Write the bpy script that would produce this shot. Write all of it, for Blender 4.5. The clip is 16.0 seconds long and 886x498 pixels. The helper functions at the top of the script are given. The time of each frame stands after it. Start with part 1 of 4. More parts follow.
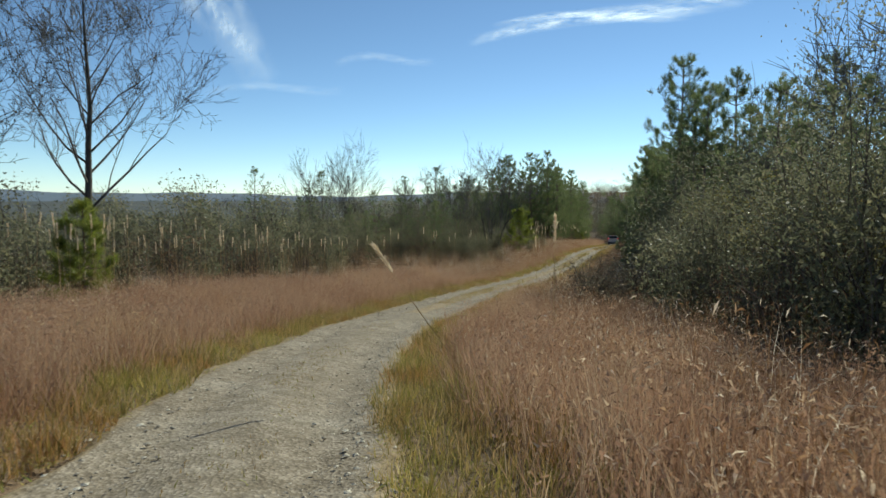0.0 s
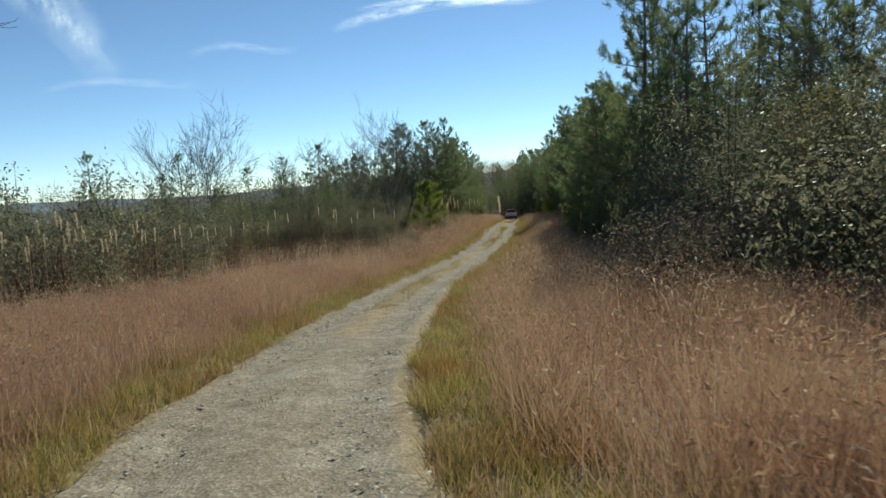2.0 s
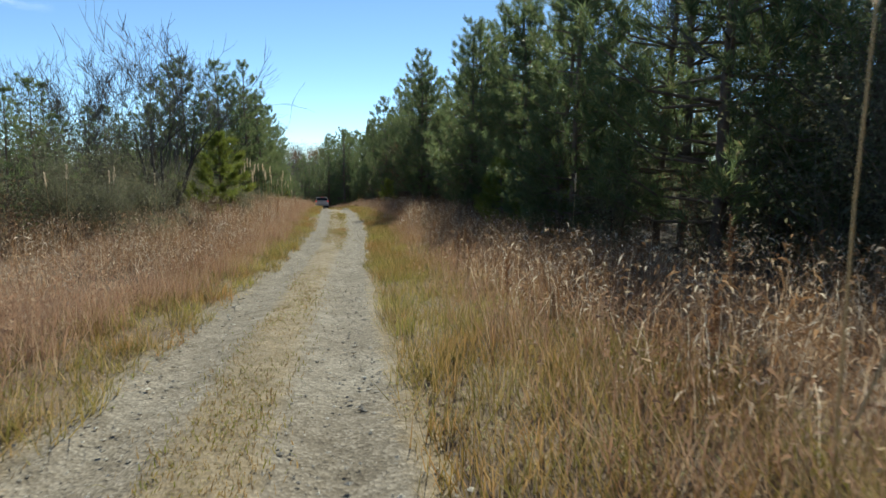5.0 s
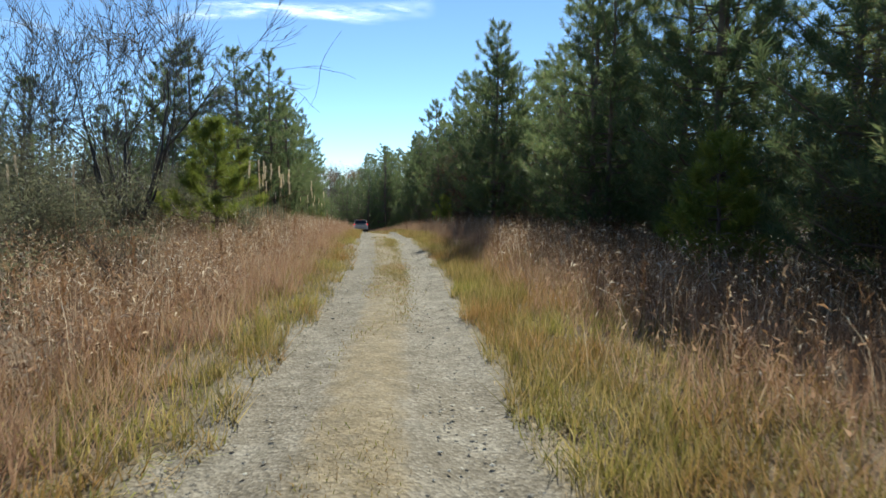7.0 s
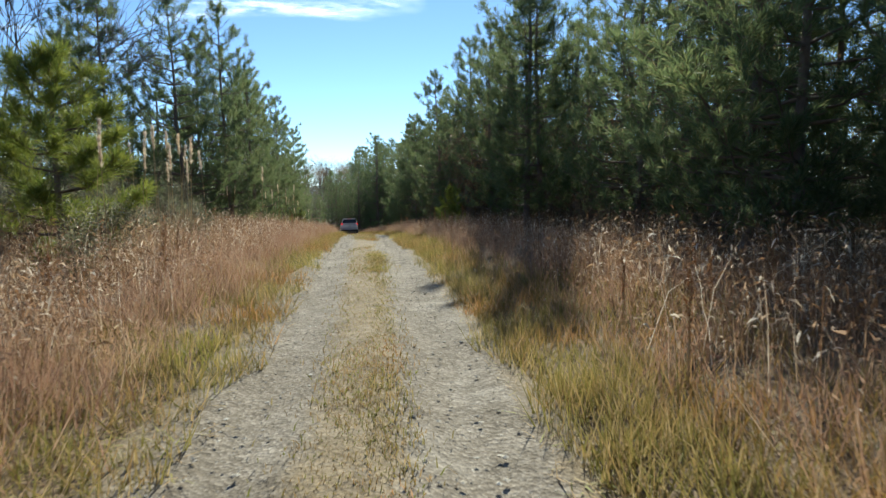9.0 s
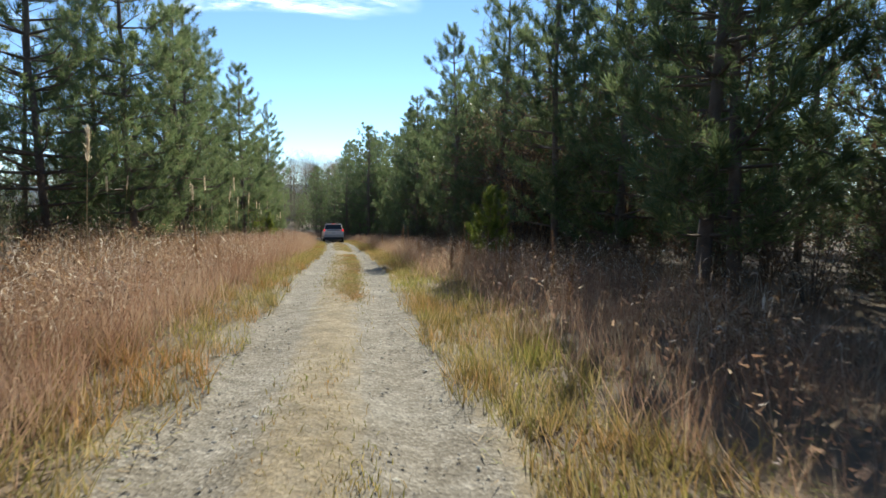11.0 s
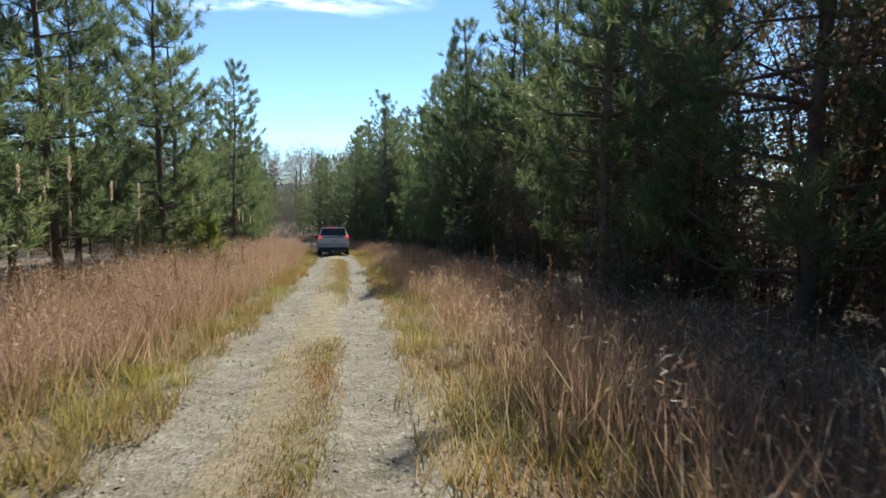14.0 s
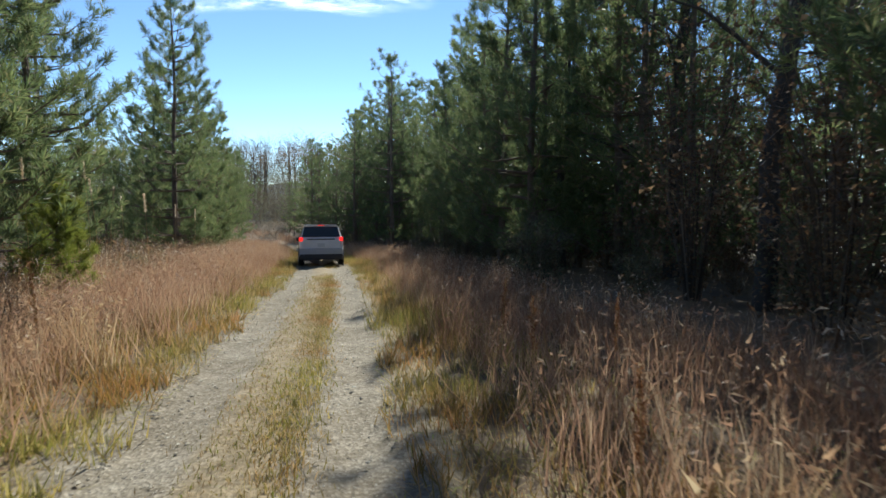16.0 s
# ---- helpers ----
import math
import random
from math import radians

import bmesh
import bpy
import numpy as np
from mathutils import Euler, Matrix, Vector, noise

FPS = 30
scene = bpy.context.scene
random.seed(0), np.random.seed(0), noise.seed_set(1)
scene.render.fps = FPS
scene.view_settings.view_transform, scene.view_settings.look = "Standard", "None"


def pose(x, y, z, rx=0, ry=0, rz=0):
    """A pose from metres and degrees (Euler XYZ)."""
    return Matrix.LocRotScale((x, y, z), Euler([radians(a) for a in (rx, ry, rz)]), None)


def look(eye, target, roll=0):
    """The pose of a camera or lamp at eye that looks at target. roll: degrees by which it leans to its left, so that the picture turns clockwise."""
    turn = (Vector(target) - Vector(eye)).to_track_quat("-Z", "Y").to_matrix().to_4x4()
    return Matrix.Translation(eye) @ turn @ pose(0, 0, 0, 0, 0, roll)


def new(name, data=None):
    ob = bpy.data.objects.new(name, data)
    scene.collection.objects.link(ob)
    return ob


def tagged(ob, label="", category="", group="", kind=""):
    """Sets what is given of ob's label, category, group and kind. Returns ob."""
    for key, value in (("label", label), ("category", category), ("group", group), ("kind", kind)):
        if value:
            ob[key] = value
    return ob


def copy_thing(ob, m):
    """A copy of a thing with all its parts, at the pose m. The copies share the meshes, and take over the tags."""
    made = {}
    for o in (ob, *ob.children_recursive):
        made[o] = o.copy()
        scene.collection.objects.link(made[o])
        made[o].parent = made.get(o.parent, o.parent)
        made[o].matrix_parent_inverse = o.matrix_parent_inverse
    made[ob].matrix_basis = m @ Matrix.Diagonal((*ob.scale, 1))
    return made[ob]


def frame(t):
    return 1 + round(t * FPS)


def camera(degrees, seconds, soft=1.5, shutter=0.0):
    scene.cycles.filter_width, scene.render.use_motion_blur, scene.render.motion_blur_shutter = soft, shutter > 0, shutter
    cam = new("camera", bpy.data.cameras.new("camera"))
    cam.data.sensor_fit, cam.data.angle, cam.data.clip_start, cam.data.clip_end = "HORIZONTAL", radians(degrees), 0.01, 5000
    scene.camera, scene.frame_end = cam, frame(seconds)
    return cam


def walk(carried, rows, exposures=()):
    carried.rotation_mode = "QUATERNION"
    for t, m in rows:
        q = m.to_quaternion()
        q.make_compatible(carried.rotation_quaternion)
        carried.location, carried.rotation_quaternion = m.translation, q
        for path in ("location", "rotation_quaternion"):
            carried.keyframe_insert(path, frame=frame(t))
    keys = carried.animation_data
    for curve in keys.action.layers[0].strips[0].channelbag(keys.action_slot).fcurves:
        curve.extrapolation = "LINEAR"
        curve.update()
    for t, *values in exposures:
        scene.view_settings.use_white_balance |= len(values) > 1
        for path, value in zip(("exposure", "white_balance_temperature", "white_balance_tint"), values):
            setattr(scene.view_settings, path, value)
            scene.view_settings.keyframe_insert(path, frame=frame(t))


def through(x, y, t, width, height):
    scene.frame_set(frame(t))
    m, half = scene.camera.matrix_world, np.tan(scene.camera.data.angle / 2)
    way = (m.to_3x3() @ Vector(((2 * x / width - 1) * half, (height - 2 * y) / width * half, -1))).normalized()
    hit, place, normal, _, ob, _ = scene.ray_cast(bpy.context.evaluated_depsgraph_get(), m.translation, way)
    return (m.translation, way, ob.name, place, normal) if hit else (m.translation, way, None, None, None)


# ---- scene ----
cam = camera(70, 16.0, soft=1.5, shutter=0.12)
PATH = [
    (0.0, look((5.820, -27.463, 5.791), (2.889, -17.942, 4.922), 0.27)),
    (0.5, look((4.665, -25.328, 5.469), (2.789, -15.558, 4.457), 0.71)),
    (1.0, look((3.537, -23.034, 5.179), (2.131, -13.190, 4.120), -0.21)),
    (1.5, look((2.460, -20.568, 4.880), (1.197, -10.706, 3.811), -2.25)),
    (2.0, look((1.470, -18.015, 4.480), (0.360, -8.141, 3.359), -3.62)),
    (2.5, look((0.561, -15.291, 4.046), (0.003, -5.381, 2.832), -3.14)),
    (3.0, look((-0.234, -12.311, 3.666), (0.096, -2.393, 2.431), -2.35)),
    (3.5, look((-0.870, -9.075, 3.313), (0.385, 0.771, 2.096), -1.57)),
    (4.0, look((-1.303, -5.710, 2.962), (0.669, 4.013, 1.710), -1.54)),
    (4.5, look((-1.489, -2.267, 2.677), (0.639, 7.421, 1.411), -0.85)),
    (5.0, look((-1.453, 1.046, 2.471), (0.684, 10.729, 1.181), 0.00)),
    (5.2, look((-1.391, 2.298, 2.381), (0.730, 11.984, 1.077), 0.23)),
    (7.3, look((-1.199, 14.433, 1.581), (0.315, 24.279, 0.710), 0.08)),
    (7.5, look((-1.105, 15.436, 1.550), (0.426, 25.276, 0.636), -0.39)),
    (8.0, look((-0.837, 17.942, 1.486), (0.713, 27.779, 0.573), -0.77)),
    (8.5, look((-0.512, 20.535, 1.418), (1.084, 30.362, 0.475), -0.76)),
    (9.0, look((-0.234, 23.279, 1.332), (1.419, 33.095, 0.373), -0.91)),
    (9.2, look((-0.109, 24.365, 1.289), (1.545, 34.180, 0.325), -1.34)),
    (11.3, look((0.785, 38.873, 1.346), (2.608, 48.660, 0.410), 0.91)),
    (11.5, look((0.894, 40.182, 1.300), (2.691, 49.973, 0.351), 0.73)),
    (12.0, look((1.088, 43.482, 1.175), (2.846, 53.281, 0.235), 0.52)),
    (12.5, look((1.249, 46.940, 1.021), (2.994, 56.742, 0.086), 0.53)),
    (13.0, look((1.435, 50.423, 0.876), (3.144, 60.232, -0.063), 0.63)),
    (13.5, look((1.650, 53.811, 0.695), (3.270, 63.631, -0.274), 0.41)),
    (14.0, look((1.869, 57.221, 0.510), (3.449, 67.049, -0.445), 0.60)),
    (14.5, look((2.103, 60.665, 0.297), (3.668, 70.495, -0.657), 0.59)),
    (15.0, look((2.205, 63.803, 0.077), (3.775, 73.633, -0.876), 0.46)),
    (15.5, look((2.233, 67.037, -0.192), (3.805, 76.864, -1.163), 0.35)),
    (16.0, look((2.253, 70.272, -0.416), (3.831, 80.100, -1.383), 0.16)),
]
walk(cam, PATH, [(0.0, 0.35, 6550, -4), (5.0, 0.62, 6350, -2), (9.0, 0.95, 6200, 0), (11.5, 1.02, 6200, 2), (16.0, 0.9, 6150, 2)])

# ---------------------------------------------------------------- light
SUN_AZ, SUN_EL = radians(17.5), radians(32.5)
world = bpy.data.worlds.new("world")
scene.world = world
world.use_nodes = True
wn = world.node_tree
sky = wn.nodes.new("ShaderNodeTexSky")
sky.sky_type, sky.sun_disc = "NISHITA", False
sky.sun_elevation, sky.sun_rotation = SUN_EL, SUN_AZ
sky.air_density, sky.dust_density, sky.ozone_density, sky.altitude = 0.85, 0.0, 3.0, 2800
wn.links.new(sky.outputs[0], wn.nodes["Background"].inputs[0])
wn.nodes["Background"].inputs[1].default_value = 0.102
sun = new("sun", bpy.data.lights.new("sun", "SUN"))
sun.data.energy, sun.data.angle, sun.data.color = 4.5, radians(0.5), (1.0, 0.93, 0.82)
toward = Vector((math.sin(SUN_AZ) * math.cos(SUN_EL), math.cos(SUN_AZ) * math.cos(SUN_EL), math.sin(SUN_EL)))
sun.matrix_world = look(toward * 50, (0, 0, 0))

# ---------------------------------------------------------------- materials


def material(name):
    m = bpy.data.materials.new(name)
    m.use_nodes = True
    return m, m.node_tree.nodes, m.node_tree.links, m.node_tree.nodes["Principled BSDF"]


def ramp(nodes, links, fac, stops):
    r = nodes.new("ShaderNodeValToRGB")
    while len(r.color_ramp.elements) < len(stops):
        r.color_ramp.elements.new(0.5)
    for e, (at, col) in zip(r.color_ramp.elements, stops):
        e.position, e.color = at, (*col, 1)
    links.new(fac, r.inputs[0])
    return r.outputs[0]


def noise_fac(nodes, links, scale, detail=4.0, rough=0.6, coords=None):
    n = nodes.new("ShaderNodeTexNoise")
    n.inputs["Scale"].default_value, n.inputs["Detail"].default_value, n.inputs["Roughness"].default_value = scale, detail, rough
    if coords is None:
        coords = nodes.new("ShaderNodeNewGeometry").outputs["Position"]
    links.new(coords, n.inputs["Vector"])
    return n.outputs["Fac"]


def mixed(nodes, links, a, b, fac, mode="MIX"):
    x = nodes.new("ShaderNodeMix")
    x.data_type, x.blend_type = "RGBA", mode
    for socket, value in ((x.inputs[0], fac), (x.inputs[6], a), (x.inputs[7], b)):
        if hasattr(value, "links"):
            links.new(value, socket)
        elif isinstance(value, (int, float)):
            socket.default_value = value
        else:
            socket.default_value = (*value, 1)
    return x.outputs[2]


def bumped(nodes, links, bsdf, height, strength, distance):
    b = nodes.new("ShaderNodeBump")
    b.inputs["Strength"].default_value, b.inputs["Distance"].default_value = strength, distance
    links.new(height, b.inputs["Height"])
    links.new(b.outputs[0], bsdf.inputs["Normal"])


def leafy(name, stops, through, rough=0.6, patch=0.35, patches=((0.3, (0.75, 0.75, 0.75)), (0.7, (1.15, 1.1, 1.0)))):
    """Thin plant matter: a colour for each blade or leaf, slow patches over the place, light passing through."""
    m, nodes, links, bsdf = material(name)
    island = nodes.new("ShaderNodeNewGeometry").outputs["Random Per Island"]
    own = ramp(nodes, links, island, stops)
    slow = ramp(nodes, links, noise_fac(nodes, links, patch, 3), patches)
    col = mixed(nodes, links, own, slow, 1.0, "MULTIPLY")
    links.new(col, bsdf.inputs["Base Color"])
    bsdf.inputs["Roughness"].default_value = rough
    bsdf.inputs["Specular IOR Level"].default_value = 0.3
    if through:
        t = nodes.new("ShaderNodeBsdfTranslucent")
        links.new(col, t.inputs[0])
        mix = nodes.new("ShaderNodeMixShader")
        mix.inputs[0].default_value = through
        links.new(bsdf.outputs[0], mix.inputs[1])
        links.new(t.outputs[0], mix.inputs[2])
        links.new(mix.outputs[0], nodes["Material Output"].inputs[0])
    return m


def surface(name, stops, scale, rough=0.9, bump=0.5, depth=0.02, metal=0.0, fine=None):
    """A solid surface with variation at two scales."""
    m, nodes, links, bsdf = material(name)
    big = ramp(nodes, links, noise_fac(nodes, links, scale, 5), stops)
    small = noise_fac(nodes, links, fine or scale * 12, 4, 0.7)
    shade = ramp(nodes, links, small, ((0.25, (0.7, 0.7, 0.7)), (0.75, (1.2, 1.2, 1.2))))
    links.new(mixed(nodes, links, big, shade, 0.8, "MULTIPLY"), bsdf.inputs["Base Color"])
    bsdf.inputs["Roughness"].default_value, bsdf.inputs["Metallic"].default_value = rough, metal
    bumped(nodes, links, bsdf, small, bump, depth)
    return m


def plain(name, col, rough, metal=0.0, coat=0.0, glow=0.0):
    m, nodes, links, bsdf = material(name)
    shade = ramp(nodes, links, noise_fac(nodes, links, 3.0, 4), ((0.3, tuple(c * 0.88 for c in col)), (0.7, col)))
    links.new(shade, bsdf.inputs["Base Color"])
    bsdf.inputs["Roughness"].default_value, bsdf.inputs["Metallic"].default_value = rough, metal
    bsdf.inputs["Coat Weight"].default_value = coat
    if glow:
        bsdf.inputs["Emission Color"].default_value, bsdf.inputs["Emission Strength"].default_value = (*col, 1), glow
    return m


def gravel_material():
    m, nodes, links, bsdf = material("gravel")
    pos = nodes.new("ShaderNodeNewGeometry").outputs["Position"]
    v = nodes.new("ShaderNodeTexVoronoi")
    v.inputs["Scale"].default_value = 38
    links.new(pos, v.inputs["Vector"])
    v2 = nodes.new("ShaderNodeTexVoronoi")
    v2.inputs["Scale"].default_value = 17
    links.new(pos, v2.inputs["Vector"])
    sep = nodes.new("ShaderNodeSeparateColor")
    links.new(v.outputs["Color"], sep.inputs[0])
    stones = ramp(nodes, links, sep.outputs[0], ((0.0, (0.11, 0.10, 0.085)), (0.5, (0.21, 0.19, 0.155)), (1.0, (0.38, 0.35, 0.30))))
    dust = ramp(nodes, links, noise_fac(nodes, links, 0.9, 5, 0.65), ((0.32, (0.17, 0.13, 0.085)), (0.5, (0.25, 0.205, 0.15)), (0.68, (0.36, 0.32, 0.26))))
    worn = nodes.new("ShaderNodeAttribute")
    worn.attribute_name = "worn"
    edge = nodes.new("ShaderNodeMath")
    edge.operation = "MULTIPLY_ADD"
    links.new(noise_fac(nodes, links, 3.5, 6, 0.7), edge.inputs[0])
    edge.inputs[1].default_value = 1.1
    links.new(worn.outputs["Fac"], edge.inputs[2])
    bare = ramp(nodes, links, edge.outputs[0], ((0.55, (0, 0, 0)), (0.95, (1, 1, 1))))
    litter = ramp(nodes, links, noise_fac(nodes, links, 22, 5, 0.7), ((0.35, (0.20, 0.15, 0.085)), (0.65, (0.39, 0.30, 0.17))))
    pale = mixed(nodes, links, stones, dust, 0.46)
    col = mixed(nodes, links, mixed(nodes, links, pale, litter, 0.6), pale, bare)
    links.new(mixed(nodes, links, col, ramp(nodes, links, noise_fac(nodes, links, 4, 6, 0.68), ((0.3, (0.62, 0.59, 0.54)), (0.7, (1.2, 1.19, 1.17)))), 1.0, "MULTIPLY"), bsdf.inputs["Base Color"])
    bsdf.inputs["Roughness"].default_value = 0.95
    bsdf.inputs["Specular IOR Level"].default_value = 0.15
    add = nodes.new("ShaderNodeMath")
    add.operation = "ADD"
    links.new(v.outputs["Distance"], add.inputs[0])
    links.new(v2.outputs["Distance"], add.inputs[1])
    bumped(nodes, links, bsdf, add.outputs[0], 0.45, 0.018)
    return m


SOIL = surface("thatch_soil", ((0.3, (0.11, 0.072, 0.04)), (0.5, (0.165, 0.11, 0.062)), (0.7, (0.215, 0.15, 0.088))), 0.5, 0.95, 0.8, 0.05, fine=9)
FAR_WOODS = surface("leaf_litter", ((0.35, (0.10, 0.07, 0.045)), (0.65, (0.19, 0.135, 0.085))), 0.3, 0.95, 0.6, 0.06, fine=6)
TREETOPS = surface("distant_treetops", ((0.35, (0.030, 0.040, 0.038)), (0.65, (0.062, 0.066, 0.058))), 0.01, 1.0, 0.8, 2.0, fine=0.12)
GRAVEL = gravel_material()
STONE = leafy("loose_stone", ((0.0, (0.26, 0.235, 0.195)), (0.6, (0.38, 0.35, 0.30)), (1.0, (0.58, 0.55, 0.48))), 0, 0.9)
SEDGE = leafy("broomsedge", ((0.0, (0.30, 0.18, 0.12)), (0.5, (0.40, 0.25, 0.168)), (0.8, (0.475, 0.325, 0.215)), (1.0, (0.56, 0.445, 0.315))), 0.45, 0.6, 0.45,
              ((0.3, (0.75, 0.66, 0.60)), (0.55, (1.0, 1.0, 1.0)), (0.75, (1.1, 1.15, 0.95))))
VERGE = leafy("verge_grass", ((0.0, (0.14, 0.14, 0.04)), (0.4, (0.28, 0.24, 0.08)), (0.75, (0.41, 0.29, 0.125)), (1.0, (0.54, 0.42, 0.24))), 0.45, 0.6, 0.55,
              ((0.35, (1.0, 0.72, 0.62)), (0.5, (0.9, 0.86, 0.8)), (0.68, (1.05, 1.15, 0.8))))
STRAW = leafy("dry_straw", ((0.0, (0.30, 0.20, 0.09)), (0.5, (0.45, 0.33, 0.17)), (0.7, (0.34, 0.30, 0.09)), (1.0, (0.22, 0.25, 0.05))), 0.35, 0.7, 0.6)
WEED = leafy("dead_weed", ((0.0, (0.10, 0.06, 0.035)), (0.45, (0.26, 0.145, 0.075)), (0.7, (0.42, 0.27, 0.16)), (0.84, (0.64, 0.52, 0.39)), (1.0, (0.84, 0.77, 0.66))), 0.45, 0.6, 0.5)
PLUME = leafy("plume_fluff", ((0.0, (0.60, 0.48, 0.33)), (1.0, (0.84, 0.76, 0.62))), 0.5, 0.7, 2.0)
CANE = leafy("plume_stalk", ((0.0, (0.36, 0.26, 0.13)), (1.0, (0.50, 0.38, 0.20))), 0.0, 0.6, 2.0)
NEEDLE = leafy("pine_needles", ((0.0, (0.105, 0.15, 0.075)), (0.5, (0.155, 0.205, 0.09)), (0.88, (0.21, 0.25, 0.11)), (1.0, (0.28, 0.24, 0.13))), 0.58, 0.5, 0.25)
NEEDLE_YOUNG = leafy("young_pine_needles", ((0.0, (0.15, 0.20, 0.04)), (0.6, (0.24, 0.29, 0.055)), (1.0, (0.34, 0.34, 0.08))), 0.45, 0.5, 0.6)
OLIVE = leafy("olive_leaves", ((0.0, (0.125, 0.135, 0.085)), (0.6, (0.185, 0.19, 0.12)), (1.0, (0.27, 0.25, 0.16))), 0.58, 0.5, 0.3)
RUSSET = leafy("russet_leaves", ((0.0, (0.13, 0.075, 0.045)), (0.6, (0.22, 0.14, 0.085)), (1.0, (0.32, 0.23, 0.14))), 0.45, 0.6, 0.3)
GOLD = leafy("yellowing_leaves", ((0.0, (0.12, 0.12, 0.03)), (0.6, (0.22, 0.20, 0.055)), (1.0, (0.30, 0.24, 0.09))), 0.45, 0.5, 0.4)
BARK = surface("pine_bark", ((0.3, (0.11, 0.08, 0.06)), (0.7, (0.23, 0.17, 0.125))), 3.0, 0.95, 0.8, 0.03)
GREY_BARK = surface("grey_bark", ((0.3, (0.10, 0.085, 0.07)), (0.7, (0.20, 0.175, 0.15))), 3.0, 0.9, 0.6, 0.02)
DARK_BARK = surface("dark_bark", ((0.3, (0.05, 0.042, 0.036)), (0.7, (0.11, 0.095, 0.08))), 3.0, 0.9, 0.6, 0.02)
BRUSH = leafy("grey_brush", ((0.0, (0.10, 0.085, 0.065)), (0.6, (0.17, 0.145, 0.11)), (1.0, (0.22, 0.21, 0.14))), 0.4, 0.7, 0.2)
TWIG = leafy("brush_twigs", ((0.0, (0.07, 0.055, 0.042)), (0.6, (0.14, 0.11, 0.085)), (1.0, (0.24, 0.20, 0.16))), 0, 0.9)

# ---------------------------------------------------------------- the lie of the land
ROAD_Y = np.array([-75, -60, -45, -27.5, -20.5, -12, -4, 4, 14, 29, 43, 57, 70, 80, 92, 103, 112, 124, 138, 155, 200, 270.0])
ROAD_X = np.array([36, 25, 14.6, 4.7, 1.4, -1.3, -2.2, -2.2, -1.5, 0.0, 0.6, 1.15, 1.5, 1.6, 1.6, 1.2, 0.9, -0.8, -5.2, -14, -48, -110.0])
LEVEL_Y = np.array([-75, -45, -27.5, -20.5, -15.3, -9, -2.3, 2.3, 14.4, 24, 39, 50, 57, 64, 70, 80, 94, 103, 112, 145, 200, 270.0])
LEVEL_Z = np.array([7.5, 5.6, 4.15, 3.25, 2.45, 1.68, 1.04, 0.73, -0.07, -0.36, -0.38, -0.78, -1.14, -1.6, -2.05, -2.7, -3.6, -4.25, -5.0, -6.6, -5.6, -4.8])
FINE_Y = np.arange(-75, 270.1, 0.5)


def eased(xs, ys, width):
    fine = np.interp(FINE_Y, xs, ys)
    k = np.hanning(width)
    return np.convolve(np.pad(fine, width // 2, mode="edge"), k / k.sum(), mode="valid")


FINE_X, FINE_Z = eased(ROAD_Y, ROAD_X, 21), eased(LEVEL_Y, LEVEL_Z, 15)


def road_x(y):
    return np.interp(y, FINE_Y, FINE_X)


def wave(x, y):
    return (np.sin(x * 0.31 + 1.3) * np.sin(y * 0.27 + 0.4) + 0.6 * np.sin(x * 0.83 + y * 0.57) + 0.4 * np.sin(x * 1.7 - y * 1.3 + 2)) * 0.5


def land(d, y):
    """Height of the ground at d metres to the right of the road's middle."""
    d, y = np.asarray(d, float), np.asarray(y, float)
    z = np.interp(y, FINE_Y, FINE_Z)
    off = np.abs(d)
    z = z + np.clip((off - 1.8) / 4, 0, 1) * 0.16 * (1 + wave(d, y))
    z = z - np.where(d < -12, np.minimum((-d - 12) * 0.03, 9), 0) + np.where(d > 8, np.minimum((d - 8) * 0.02, 1.2), 0)
    far = np.clip((np.hypot(d, np.maximum(0, np.abs(y - 80) - 120)) - 90) / 500, 0, 1)
    return z * (1 - far) + far * -24.0


def at_x(spots):
    """Spots given by x instead of by the offset from the road."""
    return [(x - float(road_x(y)), y, s) for x, y, s in spots]


def place(d, y):
    return float(road_x(y) + d), float(y), float(land(d, y))


def mesh_of(name, verts, faces, mat, smooth=False):
    """A mesh from an array of points and an array of triangles or of quads."""
    me = bpy.data.meshes.new(name)
    verts, faces = np.asarray(verts, np.float32), np.asarray(faces, np.int32)
    n = faces.shape[1]
    me.vertices.add(len(verts))
    me.vertices.foreach_set("co", verts.ravel())
    me.loops.add(faces.size)
    me.loops.foreach_set("vertex_index", faces.ravel())
    me.polygons.add(len(faces))
    me.polygons.foreach_set("loop_start", np.arange(len(faces), dtype=np.int32) * n)
    me.polygons.foreach_set("use_smooth", np.full(len(faces), smooth))
    me.materials.append(mat)
    me.update(calc_edges=True)
    me.validate()
    return me


def sheet(name, grid, mat, smooth=True):
    rows, cols = grid.shape[:2]
    i = np.arange(rows * cols).reshape(rows, cols)
    quads = np.stack([i[:-1, :-1], i[:-1, 1:], i[1:, 1:], i[1:, :-1]], -1).reshape(-1, 4)
    return mesh_of(name, grid.reshape(-1, 3), quads, mat, smooth)


# ground: one sheet to the horizon
near_d = np.concatenate([np.arange(-40, -6, 1.5), np.arange(-6, -1.9, 0.5), [-1.75, -1.5, -0.8, 0, 0.8, 1.5, 1.75], np.arange(2, 6.1, 0.5), np.arange(7, 41, 1.5)])
far_d = np.array([45, 52, 62, 76, 95, 120, 150, 190, 250, 330, 450, 620, 900, 1400, 2200, 3400, 4600.0])
DS = np.concatenate([-far_d[::-1], near_d, far_d])
YS = np.concatenate([-far_d[::-1] - 20, np.arange(-62, 200, 1.0), [205, 212, 222, 235, 250, 270, 300, 340, 400, 480, 600, 800, 1100, 1600, 2300, 3300, 4600]])
